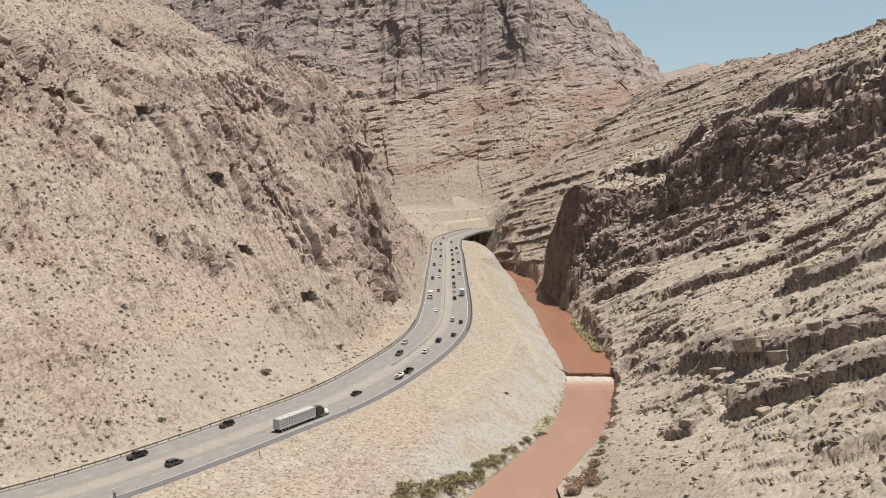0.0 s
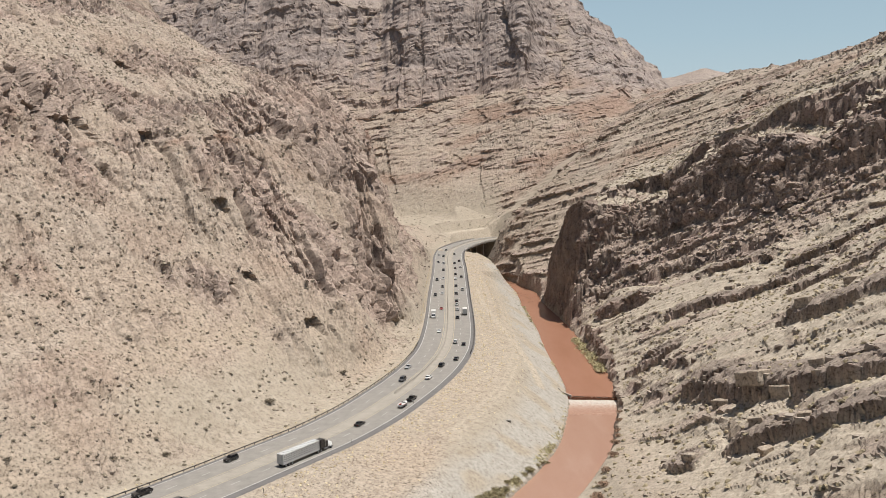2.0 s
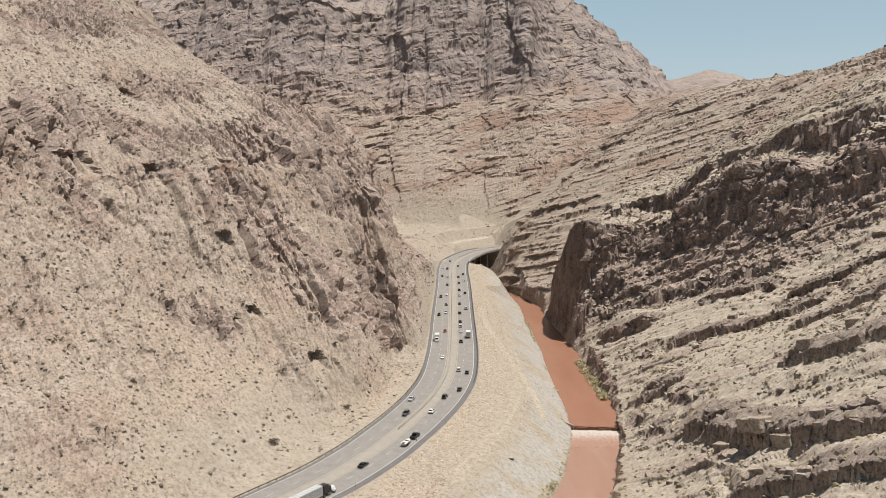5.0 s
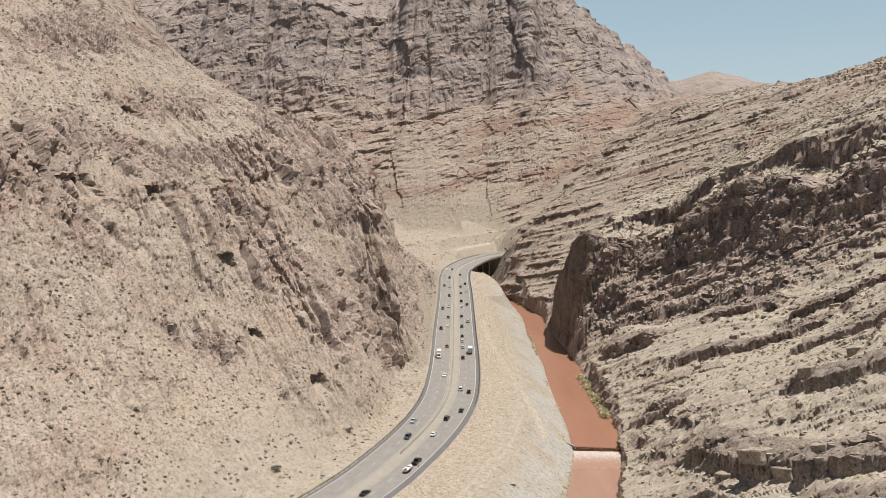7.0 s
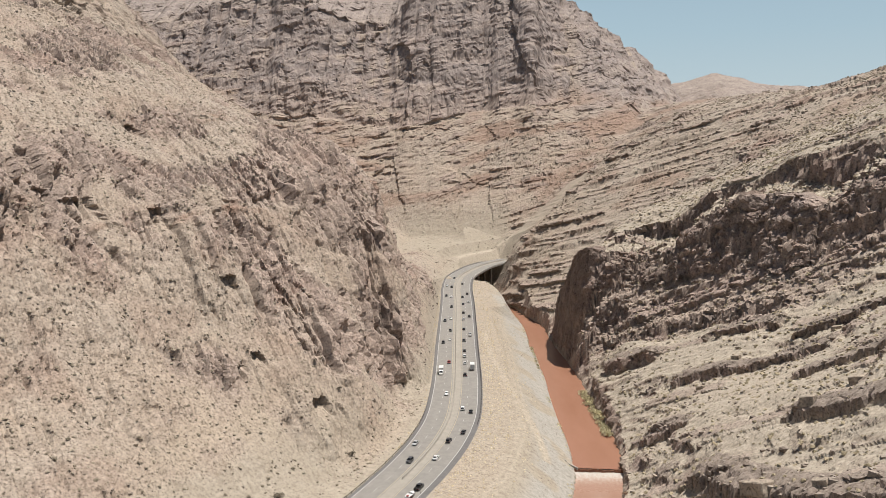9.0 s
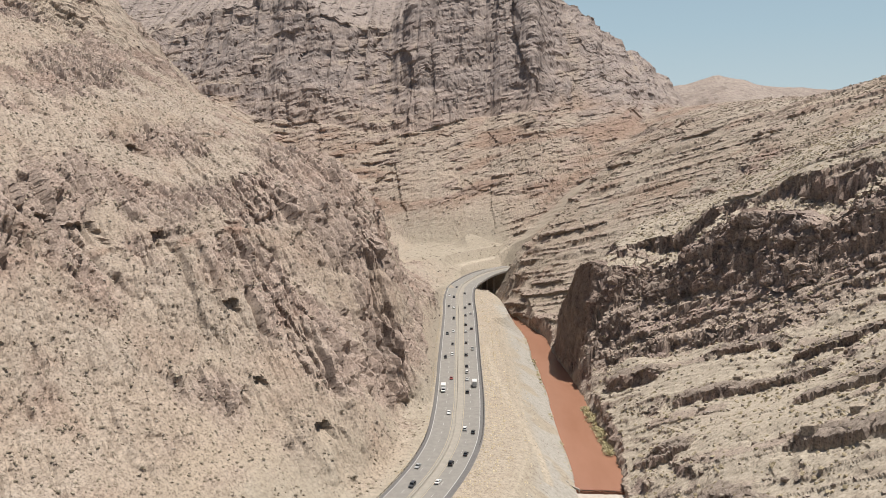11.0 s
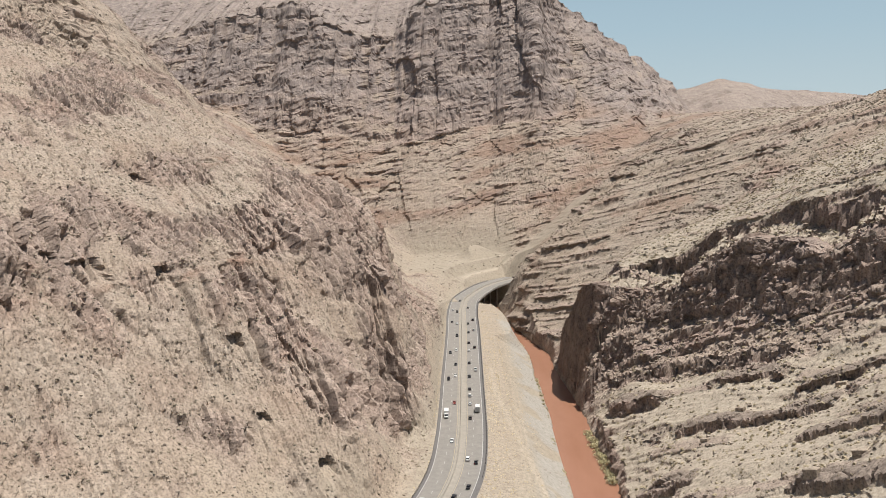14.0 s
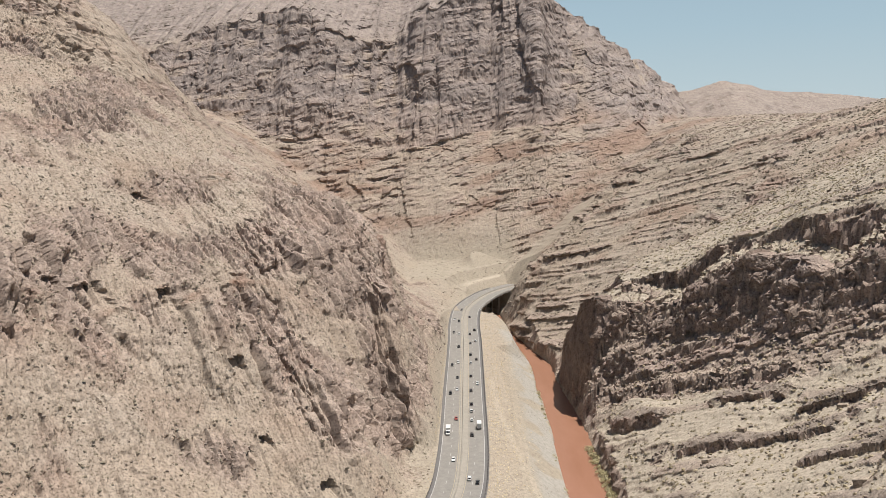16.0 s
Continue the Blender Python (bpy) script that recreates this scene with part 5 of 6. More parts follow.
SHAPES = {
    # length, half width, bonnet line, roof line: outlines of the lower shell and of the glasshouse
    "sedan": dict(shell=[(-2.35, 0.3), (2.35, 0.3), (2.4, 0.62), (2.2, 0.78), (1.0, 0.92), (-1.55, 0.98), (-2.3, 0.95), (-2.4, 0.6)], cabin=(-1.6, 1.1, -1.0, 0.25, 0.93, 1.44), half=0.92, axles=(-1.4, 1.42), r=0.33),
    "suv": dict(shell=[(-2.35, 0.36), (2.35, 0.36), (2.42, 0.75), (2.25, 0.98), (1.0, 1.08), (-2.2, 1.1), (-2.4, 0.95), (-2.42, 0.6)], cabin=(-2.25, 1.15, -1.95, 0.35, 1.06, 1.76), half=0.97, axles=(-1.42, 1.45), r=0.38),
    "pickup": dict(shell=[(-2.85, 0.45), (2.8, 0.45), (2.88, 0.85), (2.75, 1.08), (1.35, 1.14), (-0.75, 1.14), (-0.8, 0.75), (-2.8, 0.75), (-2.88, 0.6)], cabin=(-0.8, 1.5, -0.65, 0.75, 1.12, 1.84), half=1.0, axles=(-1.85, 1.75), r=0.42),
}


def build_car(kind, colour, label):
    s = SHAPES[kind]
    car = tagged(new("pickup_truck" if kind == "pickup" else kind + "_car"), label, "truck" if kind == "pickup" else "car", group="vehicles on the motorway")
    mat, h = PAINTS[colour], s["half"]
    profile_body("body", s["shell"], h, mat, car)
    y0, y1, t0, t1, z0, z1 = s["cabin"]
    block("roof", (-h + 0.1, h - 0.1, y0, y1, z0 - 0.02), (-h + 0.26, h - 0.26, t0, t1, z1), mat, car, 0.06)
    g = 0.06
    quad_panel("windscreen", [(h - 0.2, y1 - 0.1, z0 + g + 0.04), (-h + 0.2, y1 - 0.1, z0 + g + 0.04), (-h + 0.32, t1 + 0.12, z1 - g), (h - 0.32, t1 + 0.12, z1 - g)], MAT_GLASS, car, 0.03)
    quad_panel("rear_window", [(-h + 0.2, y0 + 0.06, z0 + g), (h - 0.2, y0 + 0.06, z0 + g), (h - 0.32, t0 - 0.03, z1 - g), (-h + 0.32, t0 - 0.03, z1 - g)], MAT_GLASS, car, 0.035)
    mid = (t0 + t1) / 2
    for sgn in (-1, 1):
        for a, b, c, d in ((y0 + 0.3, mid - 0.04, t0 + 0.12, mid - 0.04), (mid + 0.04, y1 - 0.3, mid + 0.04, t1 - 0.02)):
            pts = [(sgn * (h - 0.11), a, z0 + 0.05), (sgn * (h - 0.11), b, z0 + 0.05), (sgn * (h - 0.24), d, z1 - 0.09), (sgn * (h - 0.24), c, z1 - 0.09)]
            quad_panel("side_window", pts if sgn > 0 else pts[::-1], MAT_GLASS, car, 0.025)
        for y in s["axles"]:
            wheel(car, sgn * (h - 0.1), y, s["r"])
        front, back = max(y for y, z in s["shell"]), min(y for y, z in s["shell"])
        zl = s["shell"][2][1]
        block("headlight", (sgn * (h - 0.3) - 0.17, sgn * (h - 0.3) + 0.17, front - 0.12, front + 0.01, zl - 0.1), (sgn * (h - 0.3) - 0.17, sgn * (h - 0.3) + 0.17, front - 0.16, front - 0.03, zl + 0.06), MAT_LAMP, car)
        block("tail_light", (sgn * (h - 0.22) - 0.12, sgn * (h - 0.22) + 0.12, back - 0.01, back + 0.1, zl - 0.02), (sgn * (h - 0.22) - 0.12, sgn * (h - 0.22) + 0.12, back - 0.005, back + 0.1, zl + 0.16), MAT_TAIL, car)
        block("mirror", (sgn * (h + 0.08) - 0.09, sgn * (h + 0.08) + 0.09, y1 - 0.42, y1 - 0.3, z0 + 0.02), (sgn * (h + 0.08) - 0.09, sgn * (h + 0.08) + 0.09, y1 - 0.42, y1 - 0.32, z0 + 0.17), MAT_TRIM, car)
    for y, d in ((front, 1), (back, -1)):
        block("bumper", (-h + 0.08, h - 0.08, *sorted((y - d * 0.12, y + d * 0.03)), 0.34), (-h + 0.08, h - 0.08, *sorted((y - d * 0.12, y + d * 0.03)), 0.52), MAT_TRIM, car, 0.03)
    if kind == "pickup":
        for x0, x1, a, b in ((-h, -h + 0.12, -2.85, -0.8), (h - 0.12, h, -2.85, -0.8), (-h, h, -2.87, -2.76)):
            block("bed_wall", (x0 + 0.01, x1 - 0.01, a, b, 0.7), (x0 + 0.02, x1 - 0.02, a, b, 1.13), mat, car, 0.02)
    return car


def build_box_truck():
    t = tagged(new("box_truck"), "white box truck with a tall plain cargo body", "truck", group="vehicles on the motorway")
    block("chassis", (-0.5, 0.5, -4.0, 3.6, 0.5), (-0.5, 0.5, -4.0, 3.6, 0.75), MAT_TRIM, t)
    block("cargo_box", (-1.25, 1.25, -4.3, 1.5, 0.9), (-1.25, 1.25, -4.3, 1.5, 3.7), PAINTS["white"], t, 0.05)
    profile_body("cab", [(1.6, 0.5), (3.9, 0.5), (3.95, 1.15), (3.2, 1.35), (2.8, 2.35), (1.6, 2.45)], 1.1, PAINTS["white"], t)
    quad_panel("windscreen", [(0.9, 3.22, 1.42), (-0.9, 3.22, 1.42), (-0.85, 2.9, 2.2), (0.85, 2.9, 2.2)], MAT_GLASS, t, 0.04)
    for sgn in (-1, 1):
        pts = [(sgn * 1.06, 1.8, 1.4), (sgn * 1.06, 2.95, 1.4), (sgn * 1.0, 2.7, 2.1), (sgn * 1.0, 1.8, 2.1)]
        quad_panel("side_window", pts if sgn > 0 else pts[::-1], MAT_GLASS, t, 0.05)
        for y in (-2.7, 2.9):
            wheel(t, sgn * 1.0, y, 0.46, 0.32)
        block("headlight", (sgn * 0.8 - 0.16, sgn * 0.8 + 0.16, 3.85, 3.98, 0.8), (sgn * 0.8 - 0.16, sgn * 0.8 + 0.16, 3.85, 3.98, 1.0), MAT_LAMP, t)
    block("rear_door", (-1.15, 1.15, -4.34, -4.3, 1.0), (-1.15, 1.15, -4.34, -4.3, 3.55), MAT_ALU, t)
    return t


def build_semi():
    """Tractor unit with a livestock trailer, two storeys of slotted sides."""
    t = tagged(new("semi_truck"), "white tractor unit with black sleeper hauling a slotted grey livestock trailer", "truck", group="vehicles on the motorway")
    body = block("trailer", (-1.28, 1.28, -10.5, 5.0, 0.95), (-1.28, 1.28, -10.5, 5.0, 4.0), MAT_ALU, t, 0.03, "pale grey slotted aluminium trailer")
    for sgn in (-1, 1):
        for z in (1.75, 2.35, 2.95, 3.45):
            for i in range(22):
                y = -10.1 + i * 0.69
                x0, x1 = sorted((sgn * 1.275, sgn * 1.295))
                # thin black panels on the closed side, coloured as the slots' inner shade
                block("slot_shade", (x0, x1, y, y + 0.42, z), (x0, x1, y, y + 0.42, z + 0.2), MAT_TRIM, body)
    for i in range(5):
        block("rib", (-1.3 + 0.61 * i, -1.24 + 0.61 * i, -10.54, -10.49, 1.0), (-1.3 + 0.61 * i, -1.24 + 0.61 * i, -10.54, -10.49, 3.9), MAT_STEEL, body)
    for i in range(12):
        block("roof_bow", (-1.25, 1.25, -10.2 + i * 1.32, -10.1 + i * 1.32, 3.99), (-1.25, 1.25, -10.2 + i * 1.32, -10.1 + i * 1.32, 4.05), MAT_STEEL, body)
    block("chassis", (-0.5, 0.5, 3.0, 11.0, 0.7), (-0.5, 0.5, 3.0, 11.0, 0.98), MAT_TRIM, t)
    block("sleeper", (-1.2, 1.2, 5.6, 7.6, 1.0), (-1.1, 1.1, 5.7, 7.6, 3.7), PAINTS["black"], t, 0.1)
    block("cab", (-1.15, 1.15, 7.6, 9.2, 0.9), (-1.05, 1.05, 7.6, 8.9, 2.9), PAINTS["black"], t, 0.1)
    block("bonnet", (-0.95, 0.95, 9.1, 11.3, 0.8), (-0.7, 0.7, 9.1, 11.1, 1.95), PAINTS["white"], t, 0.15)
    quad_panel("windscreen", [(0.95, 9.17, 2.0), (-0.95, 9.17, 2.0), (-0.95, 9.0, 2.75), (0.95, 9.0, 2.75)], MAT_GLASS, t, 0.04)
    for sgn in (-1, 1):
        block("fender", (sgn * 1.05 - 0.25, sgn * 1.05 + 0.25, 9.7, 11.0, 0.75), (sgn * 0.98 - 0.22, sgn * 0.98 + 0.22, 9.9, 10.8, 1.25), PAINTS["white"], t, 0.08)
        block("fuel_tank", (sgn * 1.0 - 0.3, sgn * 1.0 + 0.3, 7.0, 8.9, 0.45), (sgn * 1.0 - 0.3, sgn * 1.0 + 0.3, 7.0, 8.9, 0.95), MAT_STEEL, t, 0.15)
        for y in (-9.4, -8.1, -6.8, 4.4, 5.7, 10.4):
            wheel(t, sgn * 1.05, y, 0.5, 0.42 if y < 9 else 0.3)
        bm = bmesh.new()
        bmesh.ops.create_cone(bm, cap_ends=True, segments=10, radius1=0.08, radius2=0.08, depth=2.6, matrix=pose(sgn * 1.12, 7.75, 2.6))
        part("exhaust_stack", bm, MAT_STEEL, t)
    return t


def build_boat_trailer():
    t = tagged(new("boat_trailer"), "white and red motor boat on a towed trailer", "boat", group="vehicles on the motorway")
    block("trailer_frame", (-0.9, 0.9, -2.6, 2.4, 0.42), (-0.9, 0.9, -2.6, 2.4, 0.55), MAT_STEEL, t)
    block("drawbar", (-0.08, 0.08, 2.4, 3.9, 0.42), (-0.08, 0.08, 2.4, 3.9, 0.55), MAT_STEEL, t)
    bm = bmesh.new()
    rows = []
    for y, w, z in ((-2.9, 1.0, 0.6), (-1.5, 1.1, 0.58), (0.5, 1.1, 0.58), (1.9, 0.75, 0.68), (2.9, 0.12, 0.95)):
        rows.append([bm.verts.new(c) for c in ((-w, y, 1.35), (-w * 0.8, y, z + 0.25), (0, y, z), (w * 0.8, y, z + 0.25), (w, y, 1.35))])
    for a, b in zip(rows, rows[1:]):
        for i in range(4):
            bm.faces.new((a[i], a[i + 1], b[i + 1], b[i]))
    bm.faces.new(rows[0])
    for a, b in zip(rows, rows[1:]):
        bm.faces.new((a[0], b[0], b[4], a[4]))
    bmesh.ops.recalc_face_normals(bm, faces=bm.faces[:])
    hull = part("hull", bm, PAINTS["white"], t)
    block("stripe", (-1.13, 1.13, -2.6, 0.6, 1.1), (-1.13, 1.13, -2.6, 0.6, 1.2), PAINTS["red"], hull)
    block("windshield", (-0.8, 0.8, 0.2, 0.6, 1.36), (-0.7, 0.7, 0.0, 0.2, 1.75), MAT_GLASS, t)
    block("engine_cover", (-0.45, 0.45, -2.9, -1.9, 1.36), (-0.4, 0.4, -2.85, -1.95, 1.7), PAINTS["red"], t, 0.06)
    for sgn in (-1, 1):
        wheel(t, sgn * 1.0, -0.8, 0.34)
    return t


FLEET = {}


def fleet(kind, colour=""):
    """The first of its kind is built, the others are copies."""
    key = (kind, colour)
    if kind == "box":
        make = build_box_truck
    elif kind == "semi":
        make = build_semi
    elif kind == "boat":
        make = build_boat_trailer
    else:
        words = {"sedan": "sedan car with tinted windows", "suv": "sport utility car with dark windows", "pickup": "crew-cab pickup truck with open bed"}[kind]
        return key, lambda: build_car(kind, colour, f"{colour} {words} driving on the motorway")
    return key, make


def put_vehicle(kind, colour, along, off):
    """Stands a vehicle on the road: metres along it, and metres right of its middle; those on the left come the other way."""
    k = int(round(along / 2))
    c, r, t = road_frame(np.array(k))
    turn = math.degrees(math.atan2(t[1], t[0])) - 90 + (180 if off < 0 else 0)
    slope = math.degrees(math.atan2(ROAD[k + 2, 2] - ROAD[k - 2, 2], 8.0)) * (-1 if off < 0 else 1)
    m = pose(c[0] + r[0] * off, c[1] + r[1] * off, c[2] + 0.03, 0, 0, turn) @ pose(0, 0, 0, slope, 0, 0)
    key, make = fleet(kind, colour)
    if key in FLEET:
        copy_thing(FLEET[key], m)
    else:
        FLEET[key] = make()
        FLEET[key].matrix_basis = m


OUT_L, IN_L, IN_R, OUT_R = -8.5, -4.4, 4.6, 8.7
for row in (("pickup", "black", 146, OUT_L), ("suv", "black", 178, OUT_L), ("suv", "grey", 280, IN_L), ("sedan", "silver", 300, OUT_L), ("sedan", "white", 374, IN_L), ("box", "", 414, OUT_L), ("sedan", "red", 438, IN_L),
            ("suv", "black", 488, OUT_L), ("sedan", "white", 496, IN_L), ("sedan", "black", 524, IN_L), ("suv", "grey", 556, OUT_L), ("sedan", "white", 564, IN_L), ("suv", "black", 610, IN_L), ("sedan", "white", 654, IN_L),
            ("sedan", "black", 660, OUT_L), ("suv", "black", 702, IN_L), ("sedan", "white", 710, OUT_L), ("sedan", "grey", 752, IN_L),
            ("suv", "grey", 148, IN_R), ("semi", "", 192, OUT_R), ("sedan", "black", 224, IN_R), ("pickup", "black", 256, OUT_R), ("boat", "", 247.5, OUT_R), ("sedan", "white", 286, IN_R), ("suv", "black", 306, IN_R),
            ("sedan", "black", 318, OUT_R), ("suv", "white", 350, IN_R), ("sedan", "black", 346, OUT_R), ("suv", "black", 410, IN_R), ("box", "", 424, OUT_R), ("sedan", "white", 436, IN_R), ("suv", "white", 452, IN_R),
            ("sedan", "black", 466, IN_R), ("suv", "grey", 494, IN_R), ("pickup", "white", 510, OUT_R), ("sedan", "black", 528, IN_R), ("sedan", "white", 562, IN_R), ("suv", "black", 572, OUT_R), ("suv", "black", 586, IN_R),
            ("sedan", "grey", 622, IN_R), ("sedan", "white", 630, OUT_R), ("sedan", "black", 654, IN_R), ("suv", "black", 668, OUT_R), ("sedan", "grey", 720, IN_R)):
    put_vehicle(*row)


# ---- scatter: shrubs and stones ----
def leaf_material(name, stops):
    n = Nodes(name, 0.9)
    n.color(n.ramp(n.island(), *stops), 0.9)
    return n.m


MAT_SHRUB = leaf_material("desert_shrub", ((0.1, (0.17, 0.14, 0.10)), (0.5, (0.25, 0.205, 0.15)), (0.9, (0.33, 0.275, 0.205))))
MAT_OLIVE = leaf_material("olive_shrub", ((0.1, (0.18, 0.145, 0.09)), (0.5, (0.27, 0.22, 0.14)), (0.9, (0.36, 0.295, 0.195))))
MAT_BRUSH = leaf_material("green_brush", ((0.1, (0.20, 0.17, 0.09)), (0.5, (0.29, 0.245, 0.135)), (0.9, (0.40, 0.34, 0.20))))
MAT_DRY = leaf_material("dry_tamarisk", ((0.1, (0.26, 0.165, 0.11)), (0.5, (0.36, 0.24, 0.16)), (0.9, (0.45, 0.32, 0.22))))
MAT_GRASS = leaf_material("dry_grass", ((0.1, (0.38, 0.30, 0.18)), (0.5, (0.50, 0.405, 0.25)), (0.9, (0.60, 0.50, 0.34))))
MAT_REED = leaf_material("river_reeds", ((0.1, (0.36, 0.315, 0.17)), (0.5, (0.50, 0.44, 0.255)), (0.9, (0.62, 0.55, 0.35))))
_st = Nodes("loose_limestone", 0.9)
_st.color(_st.mix(0.6, _st.ramp(_st.island(), (0.05, (0.22, 0.17, 0.135)), (0.5, (0.37, 0.30, 0.24)), (0.95, (0.50, 0.42, 0.34))), _st.ramp(_st.noise(1.2, 4), (0.3, (0.7, 0.7, 0.7)), (0.7, (1.1, 1.1, 1.1))), "MULTIPLY"))
_st.bump(_st.noise(4, 3), 0.5, 0.15)
MAT_STONE = _st.m
GEN = np.random.RandomState(11)


def tuft(n, leaf, flat=0.75, upright=0.0):
    """Loose leaf triangles filling a low dome of radius 1."""
    d = GEN.normal(size=(n, 3))
    d /= np.linalg.norm(d, axis=1)[:, None]
    c = d * (GEN.uniform(0.25, 1, (n, 1)) ** 0.5)
    c[:, 2] = np.abs(c[:, 2]) * flat
    a = GEN.normal(size=(n, 3, 3)) * leaf
    a[:, :, 2] *= 1 + upright
    return (c[:, None, :] + a).reshape(-1, 3)


def stone_shape():
    """A broken angular stone of radius about 1: twenty faces."""
    g = (1 + 5 ** 0.5) / 2
    v = np.array([(-1, g, 0), (1, g, 0), (-1, -g, 0), (1, -g, 0), (0, -1, g), (0, 1, g), (0, -1, -g), (0, 1, -g), (g, 0, -1), (g, 0, 1), (-g, 0, -1), (-g, 0, 1)], float) / 1.9
    v = np.clip(v * (1 + GEN.uniform(-0.35, 0.3, (12, 1))), -GEN.uniform(0.55, 0.95, 3), GEN.uniform(0.55, 0.95, 3))
    return v * np.array((1.15, 0.9, 0.75))


ICO = np.array([(0, 11, 5), (0, 5, 1), (0, 1, 7), (0, 7, 10), (0, 10, 11), (1, 5, 9), (5, 11, 4), (11, 10, 2), (10, 7, 6), (7, 1, 8), (3, 9, 4), (3, 4, 2), (3, 2, 6), (3, 6, 8), (3, 8, 9), (4, 9, 5), (2, 4, 11), (6, 2, 10), (8, 6, 7), (9, 8, 1)])


def scatter(name, shapes, faces, ground, chance, count, sizes, mat, label, category, sink=0.0, low=0.0):
    """Many small pieces as one object, thrown on a stretch of ground where chance is high."""
    co, nrm, kinds, road_d, bank, area = GROUND[ground]
    w = np.clip(chance, 0, None) * area / np.maximum(nrm[:, 2], 0.25)
    w = w * (co[:, 2] > -1.5)
    pick = GEN.choice(len(co), size=count, p=w / w.sum())
    verts, tris, base = [], [], 0
    size = sizes[0] + (sizes[1] - sizes[0]) * GEN.uniform(0, 1, count) ** 1.8
    turn = GEN.uniform(0, 2 * np.pi, count)
    which = GEN.randint(len(shapes), size=count)
    jit = GEN.uniform(-0.5, 0.5, (count, 2))
    for n in range(len(shapes)):
        m = np.nonzero(which == n)[0]
        sh = shapes[n]
        c, s = np.cos(turn[m])[:, None], np.sin(turn[m])[:, None]
        v = np.stack([sh[:, 0] * c - sh[:, 1] * s, sh[:, 0] * s + sh[:, 1] * c, np.broadcast_to(sh[:, 2], (len(m), len(sh)))], -1) * size[m][:, None, None]
        at = co[pick[m]].copy()
        at[:, 2] -= size[m] * sink
        v = v + at[:, None, :]
        verts.append(v.reshape(-1, 3))
        f = faces[n]
        tris.append((f[None] + (base + np.arange(len(m)) * len(sh))[:, None, None]).reshape(-1, f.shape[1]))
        base += len(m) * len(sh)
    return tagged(new(name, raw_mesh(name, np.concatenate(verts), np.concatenate(tris), mat)), label, category, kind="stuff")


TUFTS = [tuft(17, 0.27, 0.85) * 0.85 for _ in range(9)]


def mound():
    """A low dense desert shrub: a lumpy dome with a ragged hem."""
    a, b = np.arange(7) * 2 * np.pi / 7, np.arange(5) * 2 * np.pi / 5 + 0.4
    r0, r1 = GEN.uniform(0.5, 1.4, 7), GEN.uniform(0.35, 0.9, 5)
    lo = np.stack([np.cos(a) * r0, np.sin(a) * r0, GEN.uniform(-0.15, 0.35, 7)], 1)
    hi = np.stack([np.cos(b) * r1, np.sin(b) * r1, GEN.uniform(0.45, 0.85, 5)], 1)
    return np.concatenate([lo, hi, [(GEN.uniform(-0.2, 0.2), GEN.uniform(-0.2, 0.2), GEN.uniform(0.7, 1.0))]]) * 0.8


MOUNDS = [mound() for _ in range(12)]
MOUND_TRIS = np.array([(0, 1, 7), (1, 8, 7), (1, 2, 8), (2, 3, 8), (3, 9, 8), (3, 4, 9), (4, 10, 9), (4, 5, 10), (5, 6, 10), (6, 11, 10), (6, 0, 11), (0, 7, 11), (7, 8, 12), (8, 9, 12), (9, 10, 12), (10, 11, 12), (11, 7, 12)])
TUFT_FACES = [np.arange(len(t)).reshape(-1, 3) for t in TUFTS]
CUBE = np.array([(0, 3, 2, 1), (4, 5, 6, 7), (0, 1, 5, 4), (1, 2, 6, 5), (2, 3, 7, 6), (3, 0, 4, 7)])


def chip():
    """A small broken block: six crooked faces."""
    v = np.array([(-1, -1, -1), (1, -1, -1), (1, 1, -1), (-1, 1, -1), (-1, -1, 1), (1, -1, 1), (1, 1, 1), (-1, 1, 1)], float)
    return v * GEN.uniform(0.35, 0.85, (8, 3)) * np.array((1.0, 0.8, 0.6))


STONES = [chip() for _ in range(12)]
STONE_FACES = [CUBE] * 12


def density(ground, scale, seed):
    co = GROUND[ground][0]
    return np.clip(0.5 + fbm(co / scale, 2, seed), 0.04, None)


